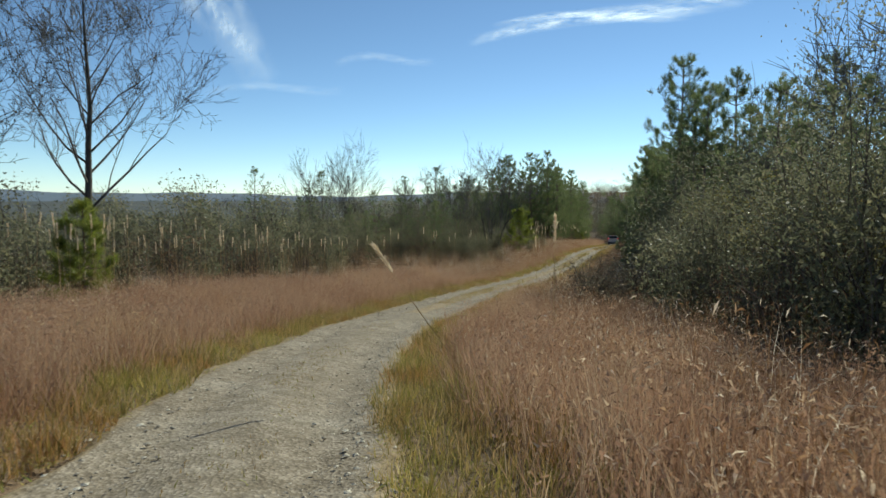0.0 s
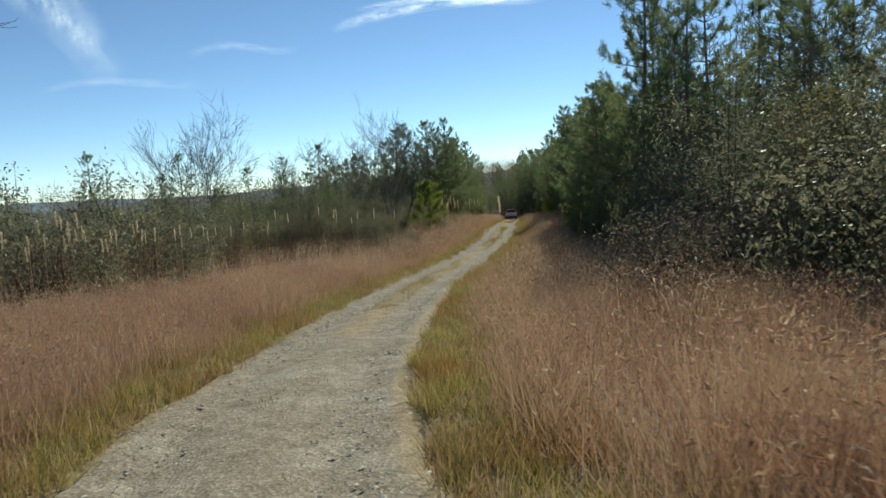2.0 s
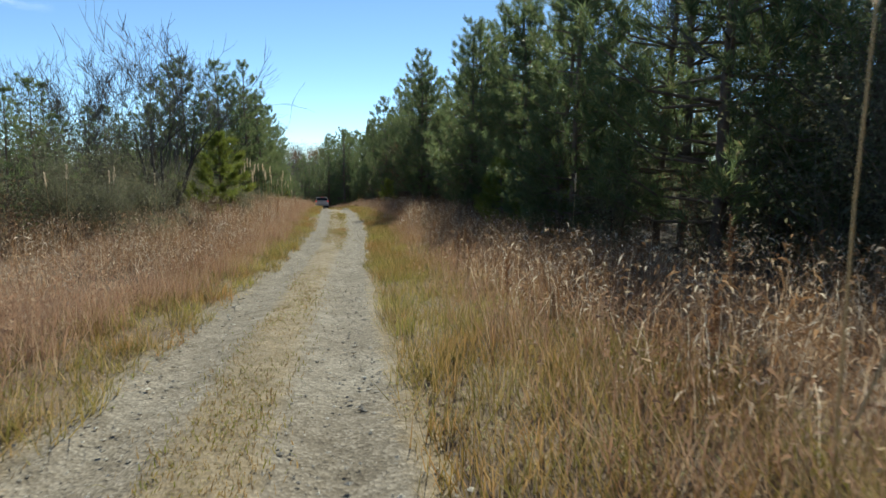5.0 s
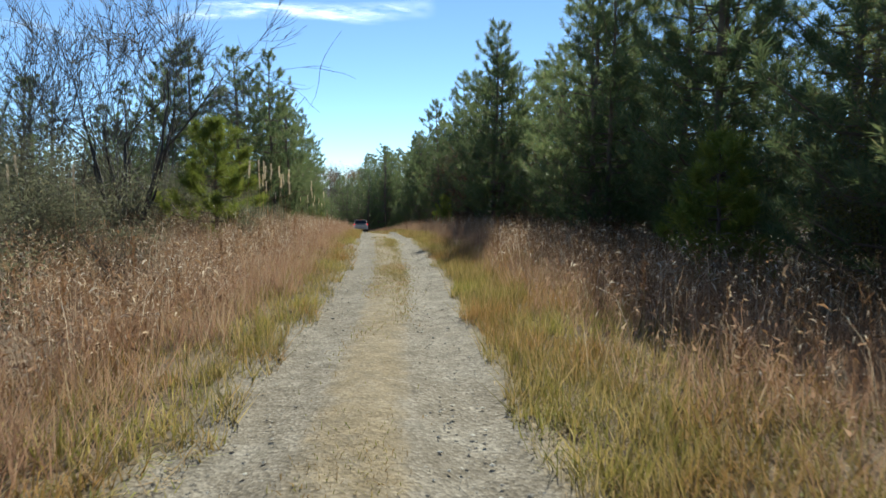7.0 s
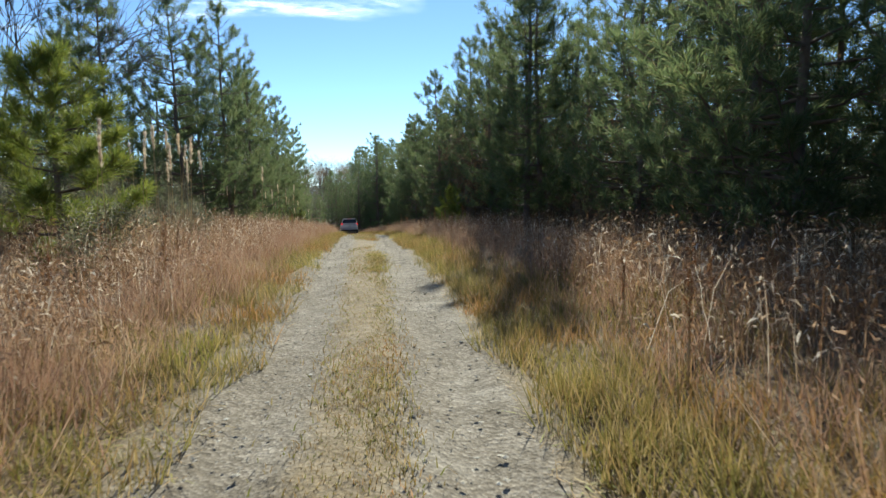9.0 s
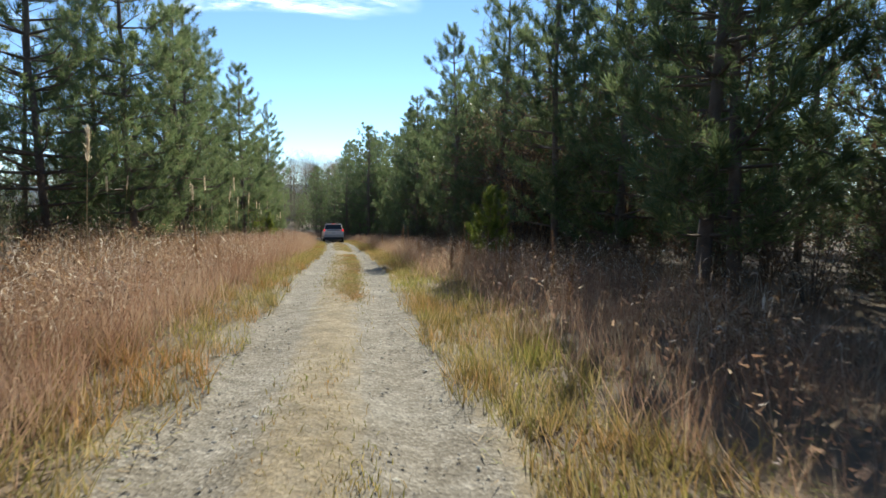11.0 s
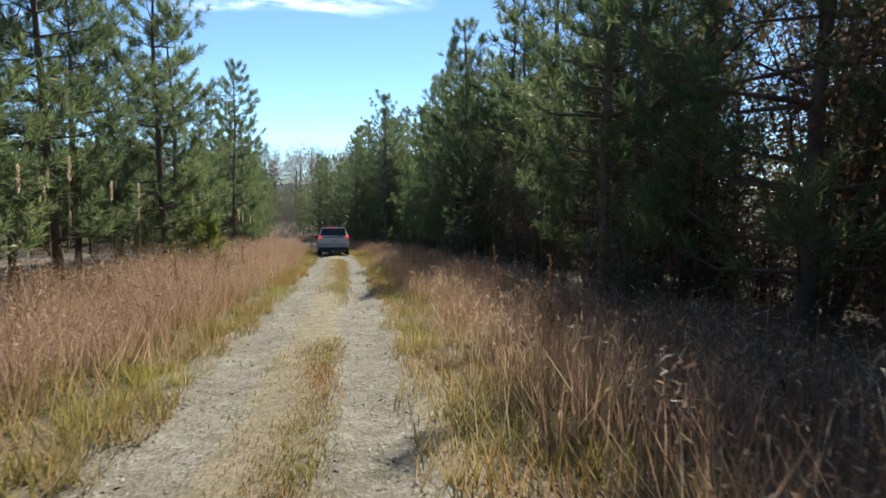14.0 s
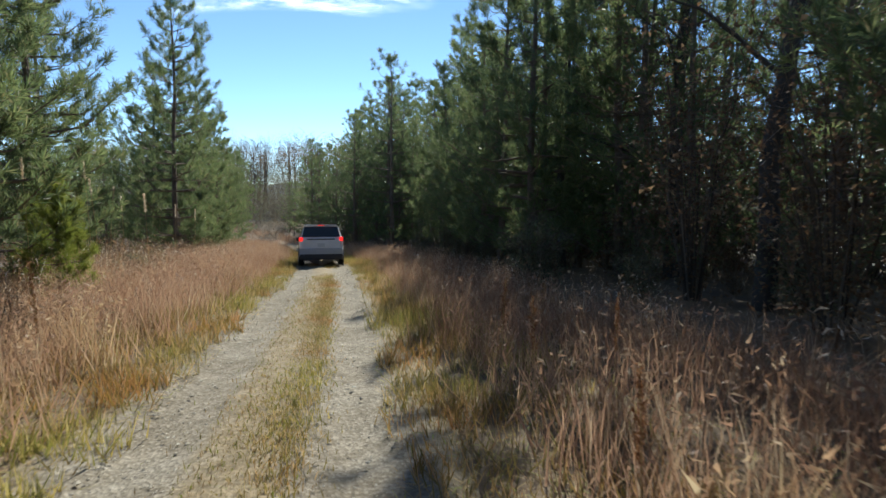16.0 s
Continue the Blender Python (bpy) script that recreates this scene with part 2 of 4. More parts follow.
D, Y = np.meshgrid(DS, YS)
Z = land(D, Y) - np.where(np.abs(D) < 1.7, 0.10, 0)
ground = new("ground", sheet("ground", np.stack([road_x(Y) + D, Y, Z], -1), SOIL))
ground.data.materials.append(FAR_WOODS)
ground.data.materials.append(TREETOPS)
middle = (D[:-1, :-1] + D[1:, 1:]) / 2
ground.data.polygons.foreach_set("material_index", (((middle < -11) | (middle > 8.5)).astype(np.int32) + (np.hypot(middle, np.maximum(0, Y[:-1, :-1] - 120)) > 55)).ravel().clip(0, 2).astype(np.int32))
tagged(ground, "sloping field floor of dry thatch and bare soil", "ground", kind="structure")

# road: two worn wheel tracks with a crown between them
across = np.linspace(-1.62, 1.62, 19)
along = np.arange(-62, 200, 0.4)
D, Y = np.meshgrid(across, along)
rut = -0.055 * np.exp(-((np.abs(D) - 0.8) / 0.28) ** 2) + 0.03 * np.exp(-(D / 0.3) ** 2)
rag = 0.16 * wave(Y * 2.1, Y * 0.9 + 3) * (np.abs(D) > 1.4) * np.sign(D)
Z = np.interp(Y, FINE_Y, FINE_Z) + 0.02 + rut + 0.018 * wave(D * 5, Y * 3) - np.where(np.abs(D) > 1.55, 0.09, 0)
road = new("road", sheet("road", np.stack([road_x(Y) + D + rag, Y, Z], -1), GRAVEL))
wheel = np.exp(-((np.abs(D) - 0.82) / 0.42) ** 4)
wheel = np.where(Y < -6, np.maximum(wheel, 0.5 * (np.abs(D) < 1.35)), wheel) * np.clip(1.2 - 0.15 * wave(Y, D), 0, 1)
road.data.attributes.new("worn", "FLOAT", "POINT").data.foreach_set("value", wheel.ravel().astype(np.float32))
tagged(road, "narrow grey gravel track with two worn wheel ruts", "road", kind="structure")

# far ridge on the skyline; distance haze is painted into its bluish colour
RIDGE = surface("far_ridge_haze", ((0.4, (0.08, 0.115, 0.16)), (0.6, (0.11, 0.145, 0.19))), 0.004, 1.0, 0.1, 1.0, fine=0.05)
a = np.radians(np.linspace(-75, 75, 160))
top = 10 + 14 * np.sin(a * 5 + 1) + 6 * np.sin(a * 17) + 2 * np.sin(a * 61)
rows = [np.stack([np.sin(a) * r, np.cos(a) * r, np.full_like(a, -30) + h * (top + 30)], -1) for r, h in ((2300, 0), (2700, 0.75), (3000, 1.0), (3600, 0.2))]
tagged(new("backdrop", sheet("backdrop", np.stack(rows), RIDGE)), "long low wooded ridge far off, blue haze painted into its colour", "hills", kind="structure")

# thin streaks of high cloud


def cloud_material():
    m, nodes, links, bsdf = material("thin_cirrus")
    uv = nodes.new("ShaderNodeTexCoord").outputs["Generated"]
    scale = nodes.new("ShaderNodeMapping")
    scale.inputs["Scale"].default_value = (3, 3, 3)
    links.new(uv, scale.inputs["Vector"])
    wisp = noise_fac(nodes, links, 2.2, 8, 0.62, scale.outputs[0])
    grad = nodes.new("ShaderNodeAttribute")
    grad.attribute_name = "thickness"
    less = nodes.new("ShaderNodeMath")
    less.operation = "MULTIPLY"
    links.new(ramp(nodes, links, wisp, ((0.34, (0, 0, 0)), (0.72, (1, 1, 1)))), less.inputs[0])
    links.new(grad.outputs["Fac"], less.inputs[1])
    bsdf.inputs["Base Color"].default_value = (0.9, 0.92, 0.95, 1)
    # emission stands in for the sunlight on the cloud
    bsdf.inputs["Emission Color"].default_value = (0.9, 0.95, 1, 1)
    bsdf.inputs["Emission Strength"].default_value = 0.75
    links.new(less.outputs[0], bsdf.inputs["Alpha"])
    return m


CIRRUS = cloud_material()


def cirrus(az0, el0, az1, el1, wide0, wide1, thick):
    """A streak from one bearing to another, 4 km off, thin at its edges."""
    n, k = 24, 9
    grid, fade = np.zeros((n, k, 3)), np.zeros((n, k))
    for i in range(n):
        s = i / (n - 1)
        az, el, w = az0 + (az1 - az0) * s, el0 + (el1 - el0) * s + 0.5 * math.sin(s * 5), wide0 + (wide1 - wide0) * s
        along = Vector((az1 - az0, el1 - el0)).normalized()
        for j in range(k):
            o = (j / (k - 1) - 0.5) * w
            a, e = radians(az - along.y * o), radians(el + along.x * o)
            grid[i, j] = (math.sin(a) * math.cos(e) * 4000, math.cos(a) * math.cos(e) * 4000, math.sin(e) * 4000)
            fade[i, j] = thick * math.sin(math.pi * s) ** 0.6 * math.cos(math.pi * (j / (k - 1) - 0.5)) ** 1.3
    me = sheet("cloud", grid, CIRRUS)
    me.attributes.new("thickness", "FLOAT", "POINT").data.foreach_set("value", fade.ravel().astype(np.float32))
    return tagged(new("cloud", me), "thin white streak of high cirrus cloud", "cloud", "high clouds", "structure")


cirrus(-15, 13.3, 8.5, 16.3, 1.0, 1.9, 1.0)
cirrus(-13, 14.6, 4, 15.2, 0.5, 1.1, 0.8)
cirrus(-32.6, 9.2, -40.0, 20.0, 3.2, 6.5, 0.55)
cirrus(-27, 11.2, -18, 12.2, 0.8, 0.8, 0.3)
cirrus(-38, 8.2, -26, 9.6, 0.7, 1.0, 0.25)

# ---------------------------------------------------------------- grass and weeds
rng = np.random.default_rng(7)


def scatter(n, d0, d1, y0, y1, clump=0.0):
    """Places by offset from the road's middle and by y; with clump, gathered into tufts."""
    if clump:
        k = max(1, n // 26)
        c = rng.uniform(size=(k, 2)) * (d1 - d0, y1 - y0) + (d0, y0)
        p = c[rng.integers(0, k, n)] + rng.normal(0, clump, (n, 2))
    else:
        p = rng.uniform(size=(n, 2)) * (d1 - d0, y1 - y0) + (d0, y0)
    return p[:, 0], p[:, 1]


def blades(d, y, height, width, lean):
    """Bent tapering blades standing on the ground: 5 points and 3 triangles each."""
    n = len(d)
    root = np.stack([road_x(y) + d, y, land(d, y) - 0.03], -1)
    turn, bend = rng.uniform(0, 2 * np.pi, n), np.abs(rng.normal(0, lean, n)) * height
    out = np.stack([np.cos(turn), np.sin(turn), np.zeros(n)], -1)
    face = rng.uniform(0, 2 * np.pi, n)
    side = np.stack([np.cos(face), np.sin(face), np.zeros(n)], -1) * (width / 2)[:, None]
    up = np.array([0, 0, 1.0])
    mid = root + up * (height * 0.55)[:, None] + out * (bend * 0.3)[:, None]
    tip = root + up * (height * rng.uniform(0.85, 1, n))[:, None] + out * bend[:, None]
    v = np.stack([root - side, root + side, mid + side * 0.8, mid - side * 0.8, tip], 1).reshape(-1, 3)
    b = np.arange(n)[:, None] * 5
    f = np.concatenate([b + [0, 1, 2], b + [0, 2, 3], b + [3, 2, 4]], 1).reshape(-1, 3)
    return v, f


def joined(pieces):
    vs, fs, base = [], [], 0
    for v, f in pieces:
        vs.append(v)
        fs.append(f + base)
        base += len(v)
    return np.concatenate(vs), np.concatenate(fs)


def stuff(name, pieces, mat, label, category):
    v, f = joined(pieces)
    return tagged(new(name, mesh_of(name, v, f, mat)), label, category, kind="stuff")


def edge(d, y):
    """Half width of the open gravel on the side that d lies on."""
    left = np.interp(y, [-36, -12, 0, 10, 30], [1.5, 1.42, 1.25, 1.12, 1.05])
    right = np.interp(y, [-36, -18, -14, -2, 6, 40, 50], [1.3, 1.3, 1.6, 1.6, 1.35, 1.25, 1.15])
    return np.where(d < 0, left, right)


def bunch(d, y):
    """Grass grows in bunches: an uneven height from tuft to tuft."""
    cell = np.sin(np.floor(d / 0.55 + 0.3 * np.sin(y)) * 12.99 + np.floor(y / 0.7 + 0.3 * np.sin(d * 2)) * 78.23) * 437.585
    return 0.72 + 0.42 * (cell - np.floor(cell))


def sward(n, d0, d1, y0, y1, h0, h1, width, lean, clump=0.0):
    d, y = scatter(n, d0, d1, y0, y1, clump)
    keep = np.abs(d) > edge(d, y) + 0.08
    d, y = d[keep], y[keep]
    h = rng.uniform(h0, h1, len(d)) * (0.9 + 0.25 * wave(d * 1.5, y * 1.2)) * bunch(d, y)
    return blades(d, y, h, rng.uniform(0.6, 1.3, len(d)) * width, lean)


def wisps(n, d0, d1, y0, y1, h0, h1, width, clump=0.2):
    """Fine straight leaning blades, one triangle each."""
    d, y = scatter(n, d0, d1, y0, y1, clump)
    keep = np.abs(d) > edge(d, y) + 0.22 * wave(y * 2.3, y)
    d, y = d[keep], y[keep]
    n = len(d)
    h = rng.uniform(h0, h1, n) * (0.88 + 0.34 * wave(d * 1.5, y * 1.2)) * bunch(d, y)
    root = np.stack([road_x(y) + d, y, land(d, y) - 0.02], -1)
    face = rng.uniform(0, 2 * np.pi, n)
    side = np.stack([np.cos(face), np.sin(face), np.zeros(n)], -1) * (rng.uniform(0.5, 1.3, n) * width / 2)[:, None]
    tip = root + np.stack([rng.normal(0, 0.40, n) * h, rng.normal(0, 0.40, n) * h, h], -1)
    v = np.stack([root - side, root + side, tip], 1).reshape(-1, 3)
    return v, np.arange(n * 3).reshape(-1, 3)


def fluff(n, d0, d1, y0, y1, h0, h1, size):
    """Feathery seed tufts caught among the grass tops."""
    d, y = scatter(n, d0, d1, y0, y1, 0.22)
    d, y = d[np.abs(d) > 2.0], y[np.abs(d) > 2.0]
    n = len(d)
    at = np.stack([road_x(y) + d, y, land(d, y) + rng.uniform(h0, h1, n) * (0.9 + 0.25 * wave(d * 1.5, y * 1.2)) * bunch(d, y)], -1)
    u, w = rng.normal(0, 1, (n, 3)) + [0, 0, 0.35], rng.normal(0, 1, (n, 3))
    u, w = u / np.linalg.norm(u, axis=1, keepdims=True), w / np.linalg.norm(w, axis=1, keepdims=True)
    s = size * rng.uniform(0.5, 1.3, (n, 1))
    v = np.stack([at - w * s * 0.16, at + w * s * 0.16, at + u * s], 1).reshape(-1, 3)
    return v, np.arange(n * 3).reshape(-1, 3)


stuff("broomsedge_grass", [
    fluff(95000, -9.5, -2.3, -36, 12, 0.25, 1.0, 0.062), fluff(26000, -5.5, -2.2, 12, 60, 0.25, 0.9, 0.062), fluff(42000, -5.6, -2.1, 60, 128, 0.25, 1.0, 0.075),
    fluff(60000, 2.6, 8.5, -36, 0, 0.25, 1.0, 0.062), fluff(12000, 2.6, 4.6, 0, 50, 0.25, 0.85, 0.065), fluff(24000, 2.2, 5.0, 50, 120, 0.2, 0.8, 0.075),
    wisps(104000, -9.5, -2.3, -36, 12, 0.45, 1.0, 0.0095), sward(16000, -9.5, -2.5, -36, 12, 0.6, 1.1, 0.008, 0.3, 0.2),
    wisps(16000, -3.5, -2.0, 12, 42, 0.3, 0.75, 0.011), wisps(16000, -4.4, -2.1, 42, 60, 0.35, 0.85, 0.012), sward(6000, -8.0, -2.4, 12, 60, 0.5, 0.95, 0.008, 0.35, 0.2),
    wisps(44000, -5.6, -2.0, 60, 128, 0.5, 1.05, 0.015), sward(9000, -6.0, -2.3, 60, 128, 0.6, 1.1, 0.010, 0.3, 0.2),
    wisps(72000, 2.6, 8.5, -36, 0, 0.45, 1.05, 0.0095), sward(11000, 2.5, 8.0, -36, 0, 0.6, 1.1, 0.008, 0.3, 0.2),
    wisps(26000, 2.4, 6.5, 0, 50, 0.3, 0.8, 0.0105), sward(4000, 3.0, 6.0, 0, 50, 0.5, 0.95, 0.008, 0.35, 0.2),
    wisps(30000, 2.1, 5.0, 50, 120, 0.35, 0.85, 0.015), sward(6000, 2.3, 4.8, 50, 120, 0.45, 0.95, 0.010, 0.3, 0.2),
    sward(9000, -9.0, 6.0, 125, 190, 0.6, 1.0, 0.03, 0.2, 0.3),
], SEDGE, "tall dry orange-brown broomsedge grass lining the track", "grass")
stuff("verge_grass", [
    wisps(62000, -3.3, -0.95, -36, 50, 0.07, 0.36, 0.014, 0.12), wisps(36000, -3.4, -1.3, -36, 2, 0.05, 0.26, 0.012, 0.3), sward(9000, -3.1, -1.05, -36, 50, 0.15, 0.5, 0.009, 0.5, 0.10),
    wisps(44000, 1.4, 3.3, -36, 0, 0.08, 0.42, 0.013, 0.14), wisps(34000, 1.4, 4.2, 0, 34, 0.08, 0.5, 0.012, 0.2), wisps(26000, 1.15, 2.6, 16, 50, 0.06, 0.34, 0.013, 0.14), sward(9000, 1.45, 3.1, -36, 50, 0.15, 0.5, 0.009, 0.5, 0.10),
    wisps(52000, -3.0, -0.95, 50, 125, 0.07, 0.36, 0.016, 0.12), sward(7000, -2.9, -1.0, 50, 125, 0.15, 0.45, 0.010, 0.5, 0.10),
    wisps(56000, 1.05, 3.0, 50, 125, 0.06, 0.36, 0.015, 0.2),
], VERGE, "short yellow-green grass along the track's edges", "grass")


def strip(n, y0, y1, middle=0.0, wide=0.20, h0=0.015, h1=0.075, bare=-0.15):
    d, y = rng.normal(middle, wide, n), rng.uniform(y0, y1, n)
    keep = wave(d * 2, y * 0.9) + rng.normal(0, 0.2, n) > bare
    d, y = d[keep], y[keep]
    v, f = blades(d, y, rng.uniform(h0, h1, len(d)), rng.uniform(0.005, 0.012, len(d)), 0.9)
    return v + [0, 0, 0.05], f


def litter(n, d0, d1, y0, y1):
    """Dead straw lying flat on the ground."""
    d, y = scatter(n, d0, d1, y0, y1, 0.3)
    keep = np.abs(d) > edge(d, y) - 0.1
    d, y = d[keep], y[keep]
    n = len(d)
    turn, ln = rng.uniform(0, 2 * np.pi, n), rng.uniform(0.05, 0.2, n)
    way = np.stack([np.cos(turn) * ln, np.sin(turn) * ln, rng.uniform(0, 0.05, n)], -1)
    side = np.stack([-np.sin(turn), np.cos(turn), np.zeros(n)], -1) * rng.uniform(0.003, 0.009, (n, 1))
    root = np.stack([road_x(y) + d, y, land(d, y) + rng.uniform(0.004, 0.03, n)], -1)
    return np.stack([root - side, root + side, root + way], 1).reshape(-1, 3), np.arange(n * 3).reshape(-1, 3)


stuff("straw_litter", [litter(48000, -3.4, -1.0, -36, 60), litter(28000, -3.0, -0.95, 60, 112), litter(44000, 1.1, 3.6, -36, 60), litter(30000, 1.0, 3.6, 60, 112)], STRAW, "dead straw lying flat among the verge grass", "straw")
stuff("centre_strip_straw", [strip(30000, -4, 30), strip(40000, 30, 100), strip(4000, -36, -4)], STRAW, "thin flattened straw and grass between the wheel ruts", "grass")
stuff("centre_strip_grass", [strip(6000, 16, 36, 0.2, 0.14, 0.02, 0.08, 0.1), strip(46000, 36, 104, 0.24, 0.15, 0.025, 0.10, -0.25)], VERGE, "short yellow-green grass growing between the wheel ruts", "grass")


def weeds(n, d0, d1, y0, y1, h0, h1):
    """Dead stalks with curled leaves and pale seed heads."""
    d, y = scatter(n, d0, d1, y0, y1, 0.35)
    keep = np.abs(d) > 2.4
    d, y = d[keep], y[keep]
    n = len(d)
    h = rng.uniform(h0, h1, n)
    v1, f1 = blades(d, y, h, np.full(n, 0.007), 0.55)
    k = 9
    root = np.repeat(np.stack([road_x(y) + d, y, land(d, y)], -1), k, 0)
    hh = np.repeat(h, k)
    at = root + np.stack([rng.normal(0, 0.16, n * k), rng.normal(0, 0.16, n * k), hh * rng.uniform(0.2, 0.95, n * k)], -1)
    u, w = rng.normal(0, 1, (n * k, 3)), rng.normal(0, 1, (n * k, 3))
    u, w = u / np.linalg.norm(u, axis=1, keepdims=True), w / np.linalg.norm(w, axis=1, keepdims=True)
    s = rng.uniform(0.03, 0.085, (n * k, 1)) * np.where(rng.uniform(size=(n * k, 1)) < 0.15, 1.9, 1)
    w = w - u * (u * w).sum(1, keepdims=True)
    droop = np.array([0, 0, -0.35]) * s
    v2 = np.stack([at, at + u * s * 0.55 + w * s * 0.11, at + u * s * 0.55 - w * s * 0.11, at + u * s + droop], 1).reshape(-1, 3)
    q = np.arange(n * k)[:, None] * 4
    f2 = np.concatenate([q + [0, 1, 2], q + [1, 3, 2]], 1).reshape(-1, 3)
    return joined([(v1, f1), (v2, f2)])


stuff("dead_weeds", [
    weeds(2600, -12.5, -7.5, -36, 20, 0.8, 1.7),
    weeds(4800, -9.5, -4.2, 12, 62, 0.8, 1.5),
    weeds(6000, -5.4, -2.6, 14, 60, 0.5, 1.15),
    weeds(4200, -7.6, -4.4, 62, 118, 0.6, 1.4),
    weeds(1700, 5.0, 9.5, -36, -4, 0.8, 1.6),
    weeds(500, 3.2, 5.5, -26, -14, 0.5, 1.0),
    weeds(8200, 3.4, 8.0, -4, 34, 0.5, 1.35),
    weeds(2400, 3.6, 7.5, 34, 62, 0.5, 1.1),
    weeds(1200, 3.6, 6.0, 62, 110, 0.4, 0.9),
], WEED, "tangle of dead brown weeds with curled pale leaves", "weeds")

# ---------------------------------------------------------------- loose stones on the track
n = 22000
d = np.where(rng.uniform(size=n) < 0.7, rng.choice([-0.8, 0.8, 0], n, p=[0.42, 0.42, 0.16]) + rng.normal(0, 0.35, n), rng.uniform(-1.6, 1.6, n))
y = rng.uniform(-36, 112, n)
r = np.minimum(rng.gamma(1.6, 0.0045, n) + 0.006, 0.03)
d[:1500], y[:1500] = rng.choice([-1.1, 1.25], 1500, p=[0.3, 0.7]) + rng.normal(0, 0.22, 1500), rng.uniform(-34, 14, 1500)
r[:1500] = rng.uniform(0.012, 0.042, 1500)
c = np.stack([road_x(y) + d, y, np.interp(y, FINE_Y, FINE_Z) + 0.01], -1)
octa = np.array([[1, 0, 0], [-1, 0, 0], [0, 1, 0], [0, -1, 0], [0, 0, 0.34], [0, 0, -0.6]], float)
v = (c[:, None] + octa * r[:, None, None] * rng.uniform(0.6, 1.3, (n, 6, 1))).reshape(-1, 3)
f = (np.arange(n)[:, None, None] * 6 + np.array([[0, 2, 4], [2, 1, 4], [1, 3, 4], [3, 0, 4], [2, 0, 5], [1, 2, 5], [3, 1, 5], [0, 3, 5]])).reshape(-1, 3)
tagged(new("loose_stones", mesh_of("loose_stones", v, f, STONE)), "loose grey crushed stones scattered on the track", "gravel", kind="stuff")

# ---------------------------------------------------------------- trees and shrubs


def part(name, mesh, parent, label=""):
    ob = new(name, mesh)
    ob.parent = parent
    return tagged(ob, label)


def unit(v):
    return v / (np.linalg.norm(v) + 1e-9)


def tube(points, radii, sides=5):
    """A tapered tube through points."""
    points = np.asarray(points, float)
    rings = []
    for i, p in enumerate(points):
        t = unit(points[min(i + 1, len(points) - 1)] - points[max(i - 1, 0)])
        a = unit(np.cross(t, [0.31, 0.95, 0.1] if abs(t[1]) < 0.9 else [1, 0, 0]))
        b = np.cross(t, a)
        ang = np.arange(sides) * 2 * np.pi / sides
        rings.append(p + radii[i] * (np.cos(ang)[:, None] * a + np.sin(ang)[:, None] * b))
    v = np.concatenate(rings)
    f = []
    for i in range(len(points) - 1):
        for k in range(sides):
            q, w = i * sides + k, i * sides + (k + 1) % sides
            f += [(q, w, w + sides), (q, w + sides, q + sides)]
    return v, np.array(f)


def tufts(at, way, r, count, length, width, spread, single=False):
    """Brushes of needles: count thin triangles round each way."""
    n = len(at)
    at, way = np.repeat(np.asarray(at), count, 0), np.repeat(np.asarray(way), count, 0)
    dirs = way + r.normal(0, spread, (n * count, 3))
    dirs /= np.linalg.norm(dirs, axis=1, keepdims=True)
    side = np.cross(dirs, r.normal(0, 1, (n * count, 3)))
    side /= np.linalg.norm(side, axis=1, keepdims=True) + 1e-9
    ln = length * r.uniform(0.7, 1.15, (n * count, 1))
    back = dirs * ln * 0.12
    if single:
        v = np.stack([at - back, at + dirs * ln * 0.6 + side * width, at + dirs * ln - side * width * 0.6], 1)
        return v.reshape(-1, 3), np.arange(n * count * 3).reshape(-1, 3)
    v = np.stack([at - back - side * width * 0.5, at + dirs * ln * 0.55 + side * width, at + dirs * ln, at + dirs * ln * 0.45 - side * width], 1)
    b = np.arange(n * count)[:, None] * 4
    f = np.concatenate([b + [0, 1, 2], b + [0, 2, 3]], 1).reshape(-1, 3)
    return v.reshape(-1, 3), f


